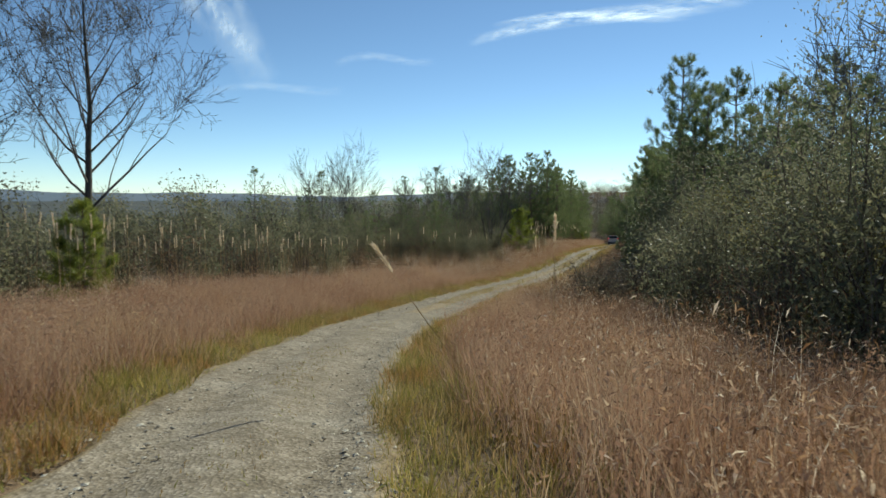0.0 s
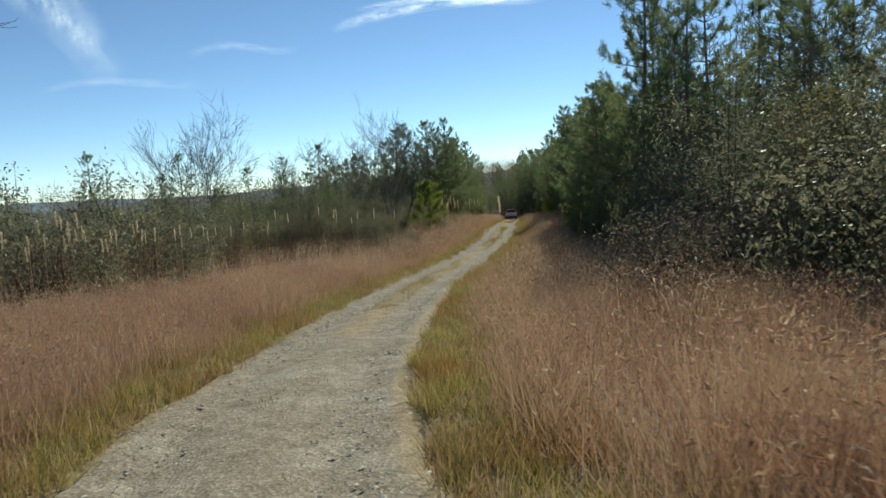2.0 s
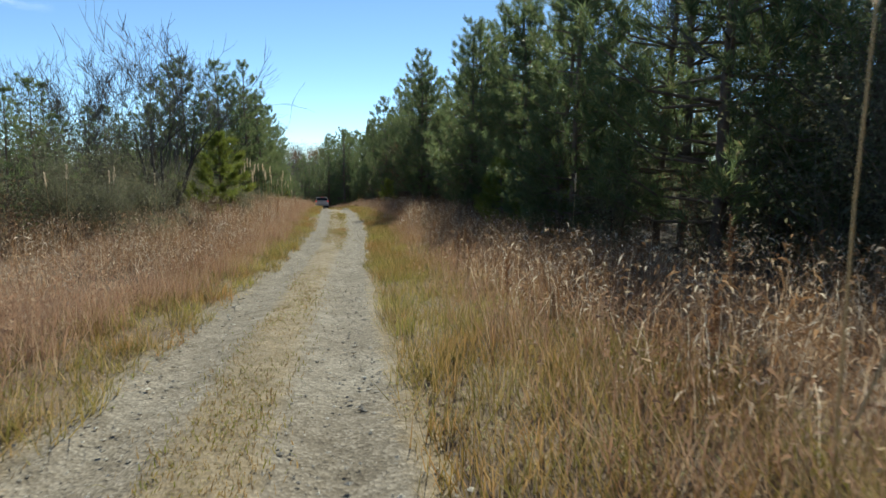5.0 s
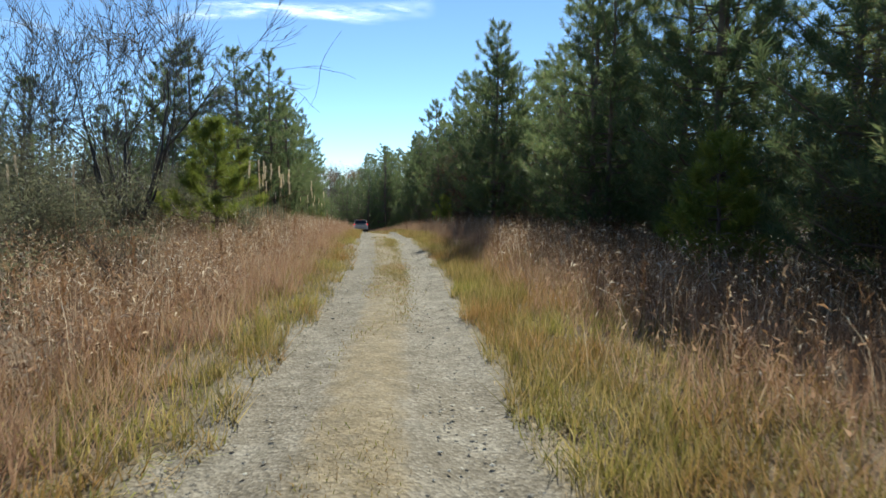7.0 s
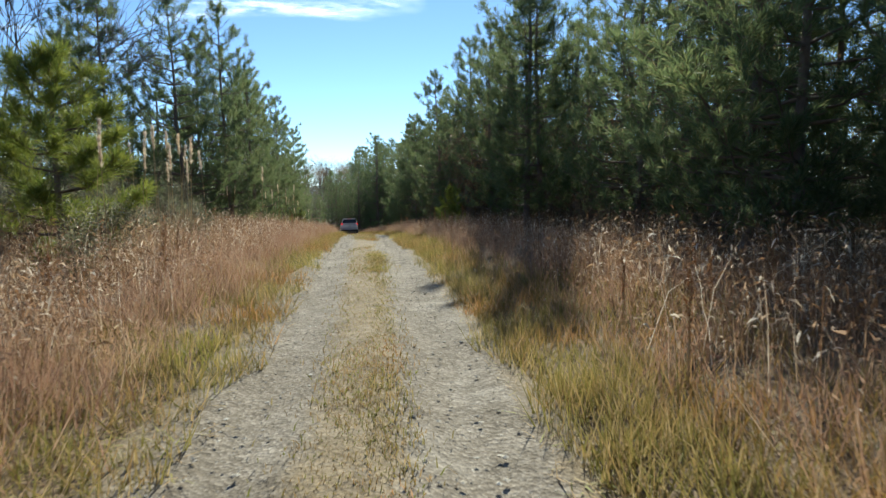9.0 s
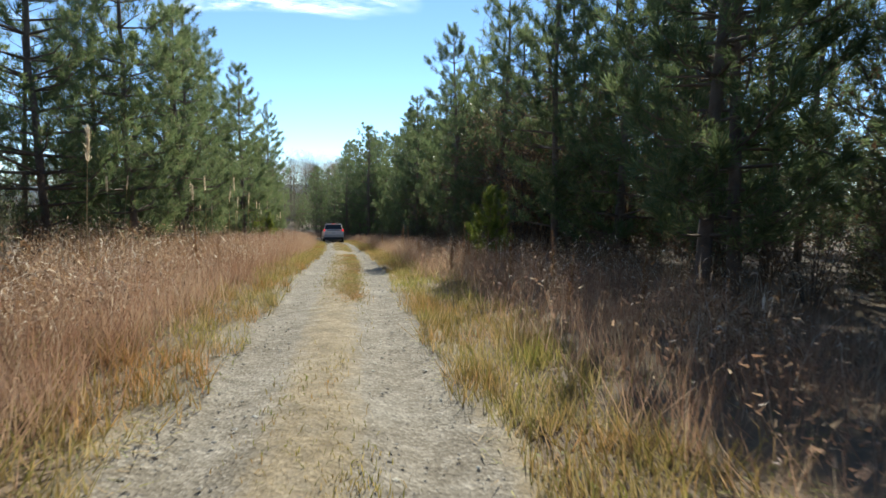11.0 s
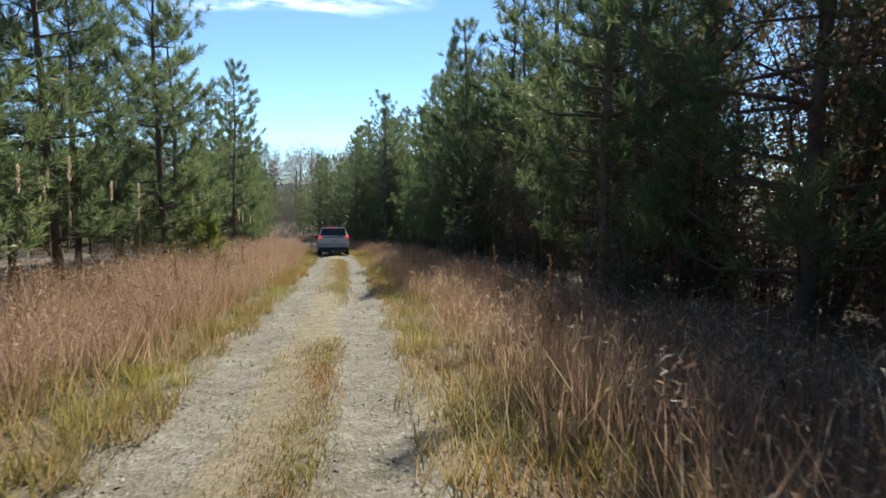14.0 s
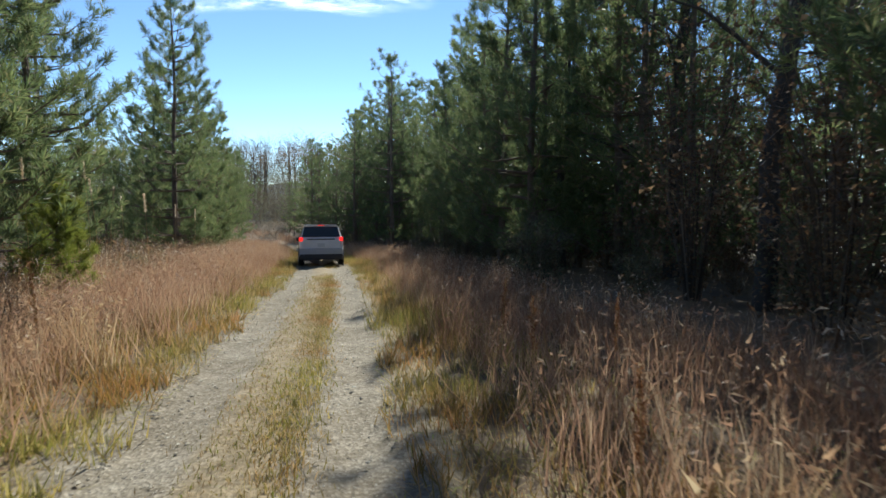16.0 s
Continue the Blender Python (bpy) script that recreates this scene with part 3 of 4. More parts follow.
def pine(seed, height, spread, bare, rings, twigs, count, width, needles=None, label="", name="pine_tree"):
    """A pine: a straight leader, whorls of rising limbs, needle brushes on the twigs."""
    r = np.random.default_rng(seed)
    needles, fine = needles or NEEDLE, twigs > 5.5
    k = 9
    zs = np.linspace(0, height, k)
    sway = np.cumsum(r.normal(0, 0.035 * height / 10, (k, 2)), 0)
    axis = np.concatenate([sway - sway[0], zs[:, None]], 1)
    base = 0.0085 * height + 0.02
    wood = [tube(axis, base * (1 - zs / height) ** 0.8 + 0.012, 8)]
    at, way = [], []
    for w in range(rings):
        h = bare + (0.985 - bare) * ((w + r.uniform(-0.25, 0.25)) / max(1, rings - 1))
        h = min(max(h, 0.03), 0.985)
        z = h * height
        c = np.array([np.interp(z, zs, axis[:, 0]), np.interp(z, zs, axis[:, 1]), z])
        reach = spread * (1 - h) ** 0.6 * (0.5 + 0.5 * min(1, (h - bare + 0.1) / 0.25)) * r.uniform(0.8, 1.15) + 0.14
        a0 = r.uniform(0, 6.28)
        limbs = r.integers(3, 6)
        for b in range(limbs):
            a = a0 + b * 6.28 / limbs + r.normal(0, 0.25)
            ln = reach * r.uniform(0.6, 1.2)
            rise = 0.12 + 0.8 * h ** 2 + r.normal(0, 0.14)
            out = np.array([np.cos(a), np.sin(a), 0])
            p1 = c + out * ln * 0.55 + [0, 0, ln * 0.5 * rise * 0.6]
            p2 = c + out * ln + [0, 0, ln * (rise * 0.75 + 0.24)]
            wood.append(tube([c, p1, p2], [0.012 + 0.012 * ln, 0.006 + 0.007 * ln, 0.004], 4 if fine else 3))
            tips = [(p2, unit(unit(p2 - p1) + [0, 0, 0.8]))]
            for j in range(max(2, int(twigs * ln / spread * 1.5))):
                s = r.uniform(0.3, 1.0)
                p = (c + (p1 - c) * s * 2) if s < 0.5 else (p1 + (p2 - p1) * (s - 0.5) * 2)
                sidey = np.array([-np.sin(a), np.cos(a), 0]) * r.normal(0, 0.6) + out * 0.45 + [0, 0, r.uniform(0.1, 0.8)]
                q = p + unit(sidey) * ln * r.uniform(0.12, 0.36)
                if fine and j % 2 == 0:
                    wood.append(tube([p, q], [0.006, 0.003], 3))
                tips.append((q, unit(sidey + [0, 0, 0.5])))
            for q, d in tips:
                for k2 in range(3 if fine else 2):
                    at.append(q - d * 0.09 * k2)
                    way.append(d)
    tip = axis[-1]
    for j in range(9):
        at.append(tip - [0, 0, 0.09 * j])
        way.append(np.array([r.normal(0, 0.3), r.normal(0, 0.3), 1.0]))
    thing = new(name)
    part("trunk", mesh_of("trunk", *joined(wood), BARK, True), thing)
    part("crown", mesh_of("crown", *tufts(at, way, r, count, 0.235 if fine else 0.27, width, 0.62, True), needles), thing)
    return tagged(thing, label, "tree")


def bare_tree(seed, height, stems, levels, name, label, lean=0.3, mat=None, thin=0.006, fork=0.48):
    """A leafless tree: limbs that fork again and again."""
    r = np.random.default_rng(seed)
    trunk, twigs = [], []

    def grow(p, way, ln, rad, level):
        pts, radii = [p], [rad]
        for s in range(3):
            way = unit(way + r.normal(0, 0.13, 3) + [0, 0, 0.05])
            p = p + way * ln / 3
            pts.append(p)
            radii.append(rad * (1 - 0.18 * (s + 1)))
        (trunk if level < 2 else twigs).append(tube(pts, radii, 7 if level < 1 else 4 if level < 3 else 3))
        if level >= levels:
            return
        for b in range(r.integers(2, 4) + (level >= 2)):
            w2 = unit(way + r.normal(0, fork, 3) + [0, 0, 0.12])
            s = 3 if b == 0 else r.integers(1, 4)
            grow(pts[s], w2, ln * r.uniform(0.58, 0.85), max(radii[s] * r.uniform(0.5, 0.75), thin), level + 1)

    for s in range(stems):
        a = r.uniform(0, 6.28)
        grow(np.array([np.cos(a) * 0.15, np.sin(a) * 0.15, -0.1]) * (stems > 1), unit(np.array([np.cos(a) * lean, np.sin(a) * lean, 1.0])), height * 0.33, 0.013 * height / (1 + 0.25 * (stems - 1)), 0)
    thing = new(name)
    part("trunk", mesh_of("trunk", *joined(trunk), mat or GREY_BARK, True), thing)
    part("crown", mesh_of("crown", *joined(twigs), mat or GREY_BARK), thing)
    return tagged(thing, label, "tree")


def hardwood(seed, height, limbs, label, lean=0.0, depth=3, reach=0.36, thin=0.008):
    """A leafless tree with one leading trunk and limbs that sweep up and out."""
    r = np.random.default_rng(seed)
    zs = np.linspace(0, height * 0.9, 9)
    sway = np.cumsum(r.normal(0, 0.10, (9, 2)), 0) + np.outer(zs, [lean, 0])
    axis = np.concatenate([sway - sway[0], zs[:, None]], 1)
    trunk, twigs = [tube(axis, 0.21 * (height / 15) * (1 - zs / height) ** 0.9 + 0.015, 8)], []

    def grow(p, way, ln, rad, level):
        pts, radii = [p], [rad]
        for k in range(4):
            way = unit(way + r.normal(0, 0.14, 3) + [0, 0, 0.07])
            p = p + way * ln / 4
            pts.append(p)
            radii.append(max(rad * (1 - 0.17 * (k + 1)), thin))
        twigs.append(tube(pts, radii, 5 if level == 0 else 3))
        if level < depth:
            for b in range(4 if level < 3 else 3):
                k = 4 if b == 0 else r.integers(1, 5)
                grow(pts[k], unit(way + r.normal(0, 0.5, 3)), ln * r.uniform(0.42, 0.68), max(radii[k] * 0.6, thin * 1.4), level + 1)

    for k in range(limbs):
        h = 0.26 + 0.72 * (k / limbs) ** 0.85
        z = h * height * 0.9
        c = np.array([np.interp(z, zs, axis[:, 0]), np.interp(z, zs, axis[:, 1]), z])
        a = k * 2.4 + r.normal(0, 0.3)
        grow(c, unit(np.array([np.cos(a), np.sin(a), 0.45 + 0.9 * h])), height * reach * (1.05 - 0.62 * h), 0.085 * (1.15 - h) * height / 15, 0)
    thing = new("bare_tree")
    part("trunk", mesh_of("trunk", *joined(trunk), DARK_BARK, True), thing)
    part("crown", mesh_of("crown", *joined(twigs), DARK_BARK), thing)
    return tagged(thing, label, "tree")


def shrub(seed, height, width, stems, leaves, size, mat, name, label, low=0.1, lumps=14):
    """A thicket shrub: arching stems, fine twigs, leaves gathered in uneven clumps."""
    r = np.random.default_rng(seed)
    wood, heart = [], []
    for s in range(stems):
        a, q = r.uniform(0, 6.28), r.uniform(0.15, 1) * width
        top = np.array([np.cos(a) * q, np.sin(a) * q, height * r.uniform(0.55, 1.05) * (1 - 0.35 * q / width)])
        mid = top * [0.35, 0.35, 0.55] + r.normal(0, 0.12, 3)
        foot = np.array([np.cos(a) * 0.12, np.sin(a) * 0.12, -0.05])
        wood.append(tube([foot, mid, top], [0.022, 0.014, 0.004], 4))
        for h in r.uniform(low, 1, max(3, lumps // stems + 2)):
            heart.append((foot + (mid - foot) * h * 2 if h < 0.5 else mid + (top - mid) * (h * 2 - 1)) + r.normal(0, 0.09 * width, 3) * (1, 1, 0.6))
        for j in range(7):
            p = mid + (top - mid) * r.uniform(-0.3, 1)
            wood.append(tube([p, p + unit(r.normal(0, 1, 3) + [0, 0, 0.6]) * height * r.uniform(0.08, 0.22)], [0.006, 0.003], 3))
    clump = np.array(heart)
    p = clump[r.integers(0, len(clump), leaves)] + r.normal(0, 1, (leaves, 3)) * [width * 0.17, width * 0.17, height * 0.055]
    p[:, 2] = np.abs(p[:, 2])
    u, w = r.normal(0, 1, (leaves, 3)), r.normal(0, 1, (leaves, 3))
    u /= np.linalg.norm(u, axis=1, keepdims=True)
    w = np.cross(u, w)
    w /= np.linalg.norm(w, axis=1, keepdims=True)
    s = size * r.uniform(0.6, 1.3, (leaves, 1))
    v = np.stack([p - u * s, p + w * s * 0.75, p + u * s * 0.9 - w * s * 0.3], 1).reshape(-1, 3)
    f = np.arange(leaves * 3).reshape(-1, 3)
    thing = new(name)
    part("wood", mesh_of("wood", *joined(wood), TWIG), thing)
    part("foliage", mesh_of("foliage", v, f, mat), thing)
    return tagged(thing, label, "shrub")


PLANTED = set()


def planted(kinds, spots, group):
    """Puts copies at spots of (d, y, scale); the first of each kind is the original itself."""
    for i, (d, y, s) in enumerate(spots):
        ob = kinds[i % len(kinds)]
        x, yy, z = place(d, y)
        m = Matrix.LocRotScale((x, yy, z - 0.05), Euler((random.gauss(0, 0.02), random.gauss(0, 0.02), random.uniform(0, 6.28))), (s * random.uniform(0.9, 1.12),) * 2 + (s,))
        if ob.name not in PLANTED:
            PLANTED.add(ob.name)
            ob.matrix_basis = m
            tagged(ob, group=group)
        else:
            tagged(copy_thing(ob, Matrix.LocRotScale(m.translation, m.to_quaternion(), Vector([a / b for a, b in zip(m.to_scale(), ob.scale)]))), group=group)


def row(n, d0, d1, y0, y1, s0, s1, gap):
    """Seeded spots in a strip, no two nearer than gap."""
    spots = []
    for _ in range(n * 30):
        d, y = random.uniform(d0, d1), random.uniform(y0, y1)
        if all(math.hypot(d - a, y - b) > gap for a, b, _ in spots):
            spots.append((d, y, random.uniform(s0, s1)))
        if len(spots) == n:
            break
    return spots


random.seed(11)
PINE = "young loblolly pine with tufted dark green needles and rough brown trunk"
near_pines = [pine(100 + i, 10.0, sp, bare, 20, 9.5, 14, 0.0112, label=PINE) for i, (sp, bare) in enumerate(((2.5, 0.07), (2.3, 0.10), (2.85, 0.09), (2.4, 0.04)))]
far_pines = [pine(200 + i, 10.0, sp, 0.06, 16, 5, 13, 0.0145, label=PINE) for i, sp in enumerate((2.2, 2.6, 1.9))]

# left: the group by the bend and the wall of pines further on
planted(near_pines, [(-12.8, 54.6, 1.10), (-11.1, 54.2, 1.15), (-9.1, 58.3, 1.22), (-7.2, 60.8, 1.27), (-6.6, 64.7, 1.0), (-9.5, 64, 1.2), (-14.5, 57, 1.0), (-7.4, 69, 1.12), (-8.6, 73, 1.25)]
        + [(-8.0, 77.5, 1.25), (-10.5, 80, 1.25), (-6.7, 84, 1.25), (-9.4, 82.5, 1.2), (-7.4, 88.5, 1.15), (-10.5, 90, 1.1), (-9.2, 94, 1.0), (-6.3, 99.6, 1.2), (-7.2, 104.5, 1.05), (-9.0, 107, 1.05), (-7.0, 108.5, 1.0), (-8.2, 112, 0.98), (-6.6, 114.5, 0.92), (-7.6, 118, 0.9), (-6.2, 122, 0.85)], "pines left of the track")
planted(far_pines, row(14, -26, -12, 62, 82, 0.9, 1.15, 2.8) + row(18, -28, -14, 82, 130, 0.75, 0.95, 3.0) + at_x(row(12, -17, -9.5, 112, 134, 0.75, 0.9, 2.4))
        + [(-23.3, 71.6, 1.0), (-15.6, 59.7, 0.82), (-19, 66, 0.8), (-29, 62, 1.0), (-33, 45, 0.95), (-37, 36, 0.95), (-21, 50, 0.75), (-12, 74, 1.1), (-15.5, 76.7, 1.0), (-31, 38, 0.7), (-27, 30, 0.6), (-34, 24, 0.6), (-20, 27, 0.5), (-40, 52, 0.8), (-13.5, 49, 0.55), (-17.5, 44, 0.55)], "pines left of the track")
# right: scattered first, then a dense wall with a stretch of thin hardwoods in it


def but_thin_stretch(spots):
    return [(d, y, s) for d, y, s in spots if not (60 < y < 75 and d < 14)]


planted(near_pines, at_x([(7.7, 13.7, 1.36), (11.2, 15.1, 1.3), (9.3, 17.5, 1.22), (6.3, 18.5, 0.9), (13.5, 11.5, 1.15), (6.9, 46.5, 1.1), (8.8, 10.5, 0.95), (12.0, 6.0, 1.0), (15.0, 9.0, 1.2), (7.5, 70.2, 1.16), (9.8, 73.5, 1.12)]) + [(8.2, 27.8, 0.95), (7.4, 33, 0.95), (9.5, 36, 1.1)] + row(9, 6.6, 9.5, 20, 48, 0.85, 1.1, 3.0)
        + but_thin_stretch([(d + 0.9 * (66 < y < 86), y, s) for d, y, s in row(24, 6.2, 9.4, 48, 112, 1.0, 1.25, 2.5) if y > 84 or int(y * 10) % 2]), "pines right of the track")
planted(far_pines, row(30, 10, 22, 10, 48, 0.85, 1.15, 2.8) + [(13, 8, 0.95), (16, 4, 0.95), (15, -4, 0.8), (19, -10, 0.9), (18, 0, 0.95), (21, -16, 0.85)] + but_thin_stretch(row(52, 8.8, 20, 46, 116, 1.0, 1.3, 2.7)) + at_x(row(20, 5.2, 18, 112, 136, 1.3, 1.55, 2.6) + row(22, 4.0, 16, 136, 165, 1.4, 1.65, 2.8)), "pines right of the track")

# far woods closing the end of the track, with a clearing along the bend


def off_clearing(spots):
    return [(d, y, s) for d, y, s in spots if not (y > 118 and -7.0 < math.degrees(math.atan2(float(road_x(y)) + d - 2.0, y - 57.0)) < -2.2)]


HARD = "leafless grey-brown hardwood tree in the far woods"
far_hard = [hardwood(300 + i, 11, 9, HARD, 0.0, 2) for i in range(2)]
planted(far_hard, at_x(row(40, -34, 10, 186, 235, 1.05, 1.35, 3.4)), "far hardwoods")
planted(far_pines, off_clearing(row(44, 3.6, 15, 122, 162, 0.85, 1.12, 2.4) + row(16, 4.5, 18, 162, 190, 0.9, 1.15, 3.2)), "far pines")
planted(far_pines, [(d, y, s) for d, y, s in at_x(row(16, -13, 0, 128, 172, 0.45, 0.68, 2.6)) if abs(d) > 4.5], "far pines")
planted(far_pines, off_clearing(at_x(row(16, -4, 18, 165, 200, 0.95, 1.2, 3.5) + row(14, -24, -12, 122, 136, 0.8, 1.0, 2.6))), "far pines")



def canopy(n, spots, mat, name, label):
    """Woods too far to pick apart: many ragged crowns of large leaf clumps."""
    r = np.random.default_rng(31)
    c = np.array(spots)
    k = r.integers(0, len(c), n)
    u = r.normal(0, 1, (n, 3))
    u /= np.linalg.norm(u, axis=1, keepdims=True)
    rad = c[k, 3:4] * r.uniform(0.35, 1.0, (n, 1))
    p = c[k, :3] + u * rad * [1, 1, 1.25]
    p[:, 2] = np.maximum(p[:, 2], c[k, 2] - c[k, 3])
    s1, s2 = r.normal(0, 1, (n, 3)), r.normal(0, 1, (n, 3))
    size = c[k, 4:5] * r.uniform(0.5, 1.2, (n, 1))
    s1 *= size / np.linalg.norm(s1, axis=1, keepdims=True)
    s2 *= size * 0.5 / np.linalg.norm(s2, axis=1, keepdims=True)
    v = np.stack([p - s1, p + s2, p + s1], 1).reshape(-1, 3)
    return tagged(new(name, mesh_of(name, v, np.arange(n * 3).reshape(-1, 3), mat)), label, "woods", kind="stuff")


spots = []
for d0, d1, y0, y1, n, h0, h1, size in ((-75, -36, -60, 130, 420, 2.5, 5.0, 0.24), (-160, -75, -80, 220, 320, 3, 7, 0.3), (35, 120, 180, 260, 170, 4, 11, 0.3), (-420, -160, -60, 420, 420, 4, 8, 0.6)):
    for _ in range(n):
        d, y = random.uniform(d0, d1), random.uniform(y0, y1)
        h = random.uniform(h0, h1)
        spots.append((float(road_x(y)) + d, y, float(land(d, y)) + h * 0.55, h * 0.5, size))
canopy(120000, spots, OLIVE, "far_woods", "grey-green woods and brush stretching away downhill")
spots = []
for _ in range(760):
    d, y = random.uniform(16, 52), random.uniform(-34, 170)
    h = random.uniform(5.0, 10.0 + 2.0 * (y > 15))
    spots.append((float(road_x(y)) + d, y, float(land(d, y)) + h * 0.48, h * 0.5, 0.27))
canopy(110000, spots, OLIVE, "young_woods", "dense shaded young woods behind the row of pines")
spots = []
for x0, x1, y0, y1, n in ((9, 26, 40, 160, 420), (-26, -10, 62, 130, 150), (-30, 6, 126, 190, 170), (-28, -10, 14, 62, 200), (9, 22, -30, 40, 220)):
    for _ in range(n):
        x, y = random.uniform(x0, x1), random.uniform(y0, y1)
        h = random.uniform(1.0, 3.0)
        if abs(x - float(road_x(y))) < 3.5 + h * 0.5:
            continue
        spots.append((x, y, float(land(x - road_x(y), y)) + h * 0.45, h * 0.5, 0.075))
canopy(240000, spots, RUSSET, "undergrowth", "dense brown and olive brush under the pines")
spots = []
for _ in range(300):
    x, y = random.uniform(-34, -3), random.uniform(130, 190)
    h = random.uniform(4.0, 8.0)
    if abs(x - float(road_x(y))) > 4.0 + h * 0.3:
        spots.append((x, y, float(land(x - road_x(y), y)) + h * 0.5, h * 0.5, 0.13))
for _ in range(150):
    x, y = random.uniform(-48, 8), random.uniform(186, 232)
    h = random.uniform(9.0, 12.0)
    spots.append((x, y, float(land(x - road_x(y), y)) + h * 0.52, h * 0.5, 0.24))
canopy(190000, spots, BRUSH, "bend_thicket", "dense thicket closing the view past the bend")

spots = []
for _ in range(170):
    x, y = random.uniform(-62, 10), random.uniform(184, 240)
    h = random.uniform(9.5, 12.5)
    spots.append((x, y, float(land(x - road_x(y), y)) + h, random.uniform(1.6, 2.8), 0.13))
canopy(120000, spots, RUSSET, "winter_treetops", "brown and grey leafless crowns of the far hardwoods")

# bare trees
big = hardwood(401, 17.0, 22, "tall leafless hardwood with dark forking limbs beside the thicket", 0.0, 4, 0.40, 0.009)
big.matrix_basis = Matrix.LocRotScale(Vector(place(-20.8, 0)) - Vector((0, 0, 0.1)), Euler((0, 0, 0.6)), (1.0, 1.0, 1.0))
side = hardwood(404, 15.5, 14, "leafless hardwood leaning out above the thicket", 0.08, 4, 0.38, 0.011)
side.matrix_basis = Matrix.LocRotScale(Vector(place(-25.0, -4.5)) - Vector((0, 0, 0.1)), Euler((0, 0, 2.0)), (1.0, 1.0, 1.0))
lone = bare_tree(405, 11.6, 3, 4, "bare_tree", "leafless hardwood with several dark crooked trunks beside the pines", 0.40, DARK_BARK, 0.010, 0.42)
lone.matrix_basis = Matrix.LocRotScale(Vector(place(-8.6, 34.5)) - Vector((0, 0, 0.1)), Euler((0, 0, 0.2)), (1.0, 1.0, 1.0))
round_crown = bare_tree(406, 11.8, 6, 5, "bare_tree", "leafless tree with a rounded crown of many fine upright stems", 0.5, DARK_BARK, 0.010, 0.42)
round_crown.matrix_basis = Matrix.LocRotScale(Vector(place(-24.2, 29.8)) - Vector((0, 0, 0.1)), Euler((0, 0, 1.1)), (1.0, 1.0, 1.0))
stemmy = [bare_tree(402, 12.0, 3, 5, "bare_tree", "leafless tree with several thin spreading stems", 0.35, None, 0.014), bare_tree(403, 11.5, 4, 4, "bare_tree", "leafless tree with several thin spreading stems", 0.4, None, 0.016)]
planted(stemmy, [(-10.0, 43, 1.05), (-13, 40, 0.8), (-12.5, 36, 0.75), (-14.5, 43, 0.8), (-30.5, 26, 0.6), (-19, 38, 0.7), (-17, 48, 0.9), (15, 12, 1.1), (17, 2, 1.05), (11, 44, 0.9), (14, 22, 1.0), (19, -8, 1.2), (17, -12, 1.0), (18, -20, 1.1), (17, -2, 1.0), (19, 7, 1.15), (-16, 34, 0.7), (-9, 36, 0.7)], "leafless trees")
slender = [hardwood(410 + i, 12.5, 9, "slender leafless hardwood standing among the pines", 0.0, 2, 0.24, 0.008) for i in range(2)]
planted(slender, [(9, 76, 1.0), (8.5, 92, 1.0), (10.5, 54, 0.9), (11, 60, 1.0), (9.8, 66, 1.05), (8.2, 70.5, 1.0), (10.2, 73, 1.1), (7.8, 80, 0.95), (9.4, 86, 1.05), (12, 69, 1.1), (12.5, 79, 1.1)], "slender hardwoods")

# thickets
olive = [shrub(500 + i, 3.8, 1.8, 11, 2000, 0.06, OLIVE, "thicket_shrub", "dense grey-green thicket shrub with small leaves", 0.08, 24) for i in range(3)]
russet = [shrub(520 + i, 3.0, 1.5, 16, 800, 0.045, RUSSET, "brown_shrub", "brown winter shrub with bare twigs and few dead leaves", 0.08) for i in range(3)]
gold = [shrub(540 + i, 6.5, 2.3, 20, 10500, 0.038, GOLD, "leafy_tree", "small tree holding yellowing olive leaves", 0.10, 44) for i in range(2)]
planted(olive + russet, row(80, -17, -10.5, -36, 58, 0.8, 1.2, 1.5), "thicket left of the track")
planted(olive, [(-8.4, 31.3, 0.95), (-9.5, 30.4, 0.9), (-7.5, 32.4, 0.75), (-10.4, 31.8, 1.0), (-8.9, 28.2, 0.8), (-7.8, 29.6, 0.7), (-11.4, 29.4, 1.0)], "thicket left of the track")
planted(russet, [(-3.4, 78.5, 0.42), (-3.9, 80.2, 0.36), (-4.4, 70, 0.38), (-4.2, 56, 0.36)], "thicket left of the track")
planted(olive, row(125, -38, -16, -32, 64, 1.3, 1.9, 1.9), "thicket left of the track")
planted(russet, row(22, 9, 15, 74, 108, 0.7, 1.0, 1.8), "thicket right of the track")
planted(russet, row(16, -10.5, -8.5, 20, 62, 0.5, 0.8, 1.8) + row(22, -9.5, -6.5, 62, 120, 0.45, 0.75, 1.8), "thicket left of the track")
planted(olive + russet, row(44, 8.8, 14, -34, 16, 0.9, 1.3, 1.8) + row(34, 7.4, 11, 14, 50, 0.5, 0.95, 1.7) + row(40, 5.4, 10, 50, 112, 0.4, 0.75, 1.7), "thicket right of the track")
planted(olive + russet, row(48, 9.5, 19, 40, 114, 0.75, 1.1, 2.2), "thicket right of the track")
planted(olive, row(30, 8.2, 14, 64, 114, 0.55, 0.85, 1.9), "thicket right of the track")
rusty = [shrub(560 + i, 7.0, 2.3, 18, 3600, 0.05, RUSSET, "brown_tree", "small hardwood tree holding dry russet-brown leaves", 0.12, 46) for i in range(2)]
planted(rusty, row(17, 6.6, 12, 38, 86, 0.85, 1.3, 2.8) + row(6, -13, -8.5, 46, 60, 0.5, 0.7, 2.2), "brown-leaved trees")
planted(rusty, row(8, 7.0, 13, 60, 75, 1.3, 1.6, 2.6), "brown-leaved trees")
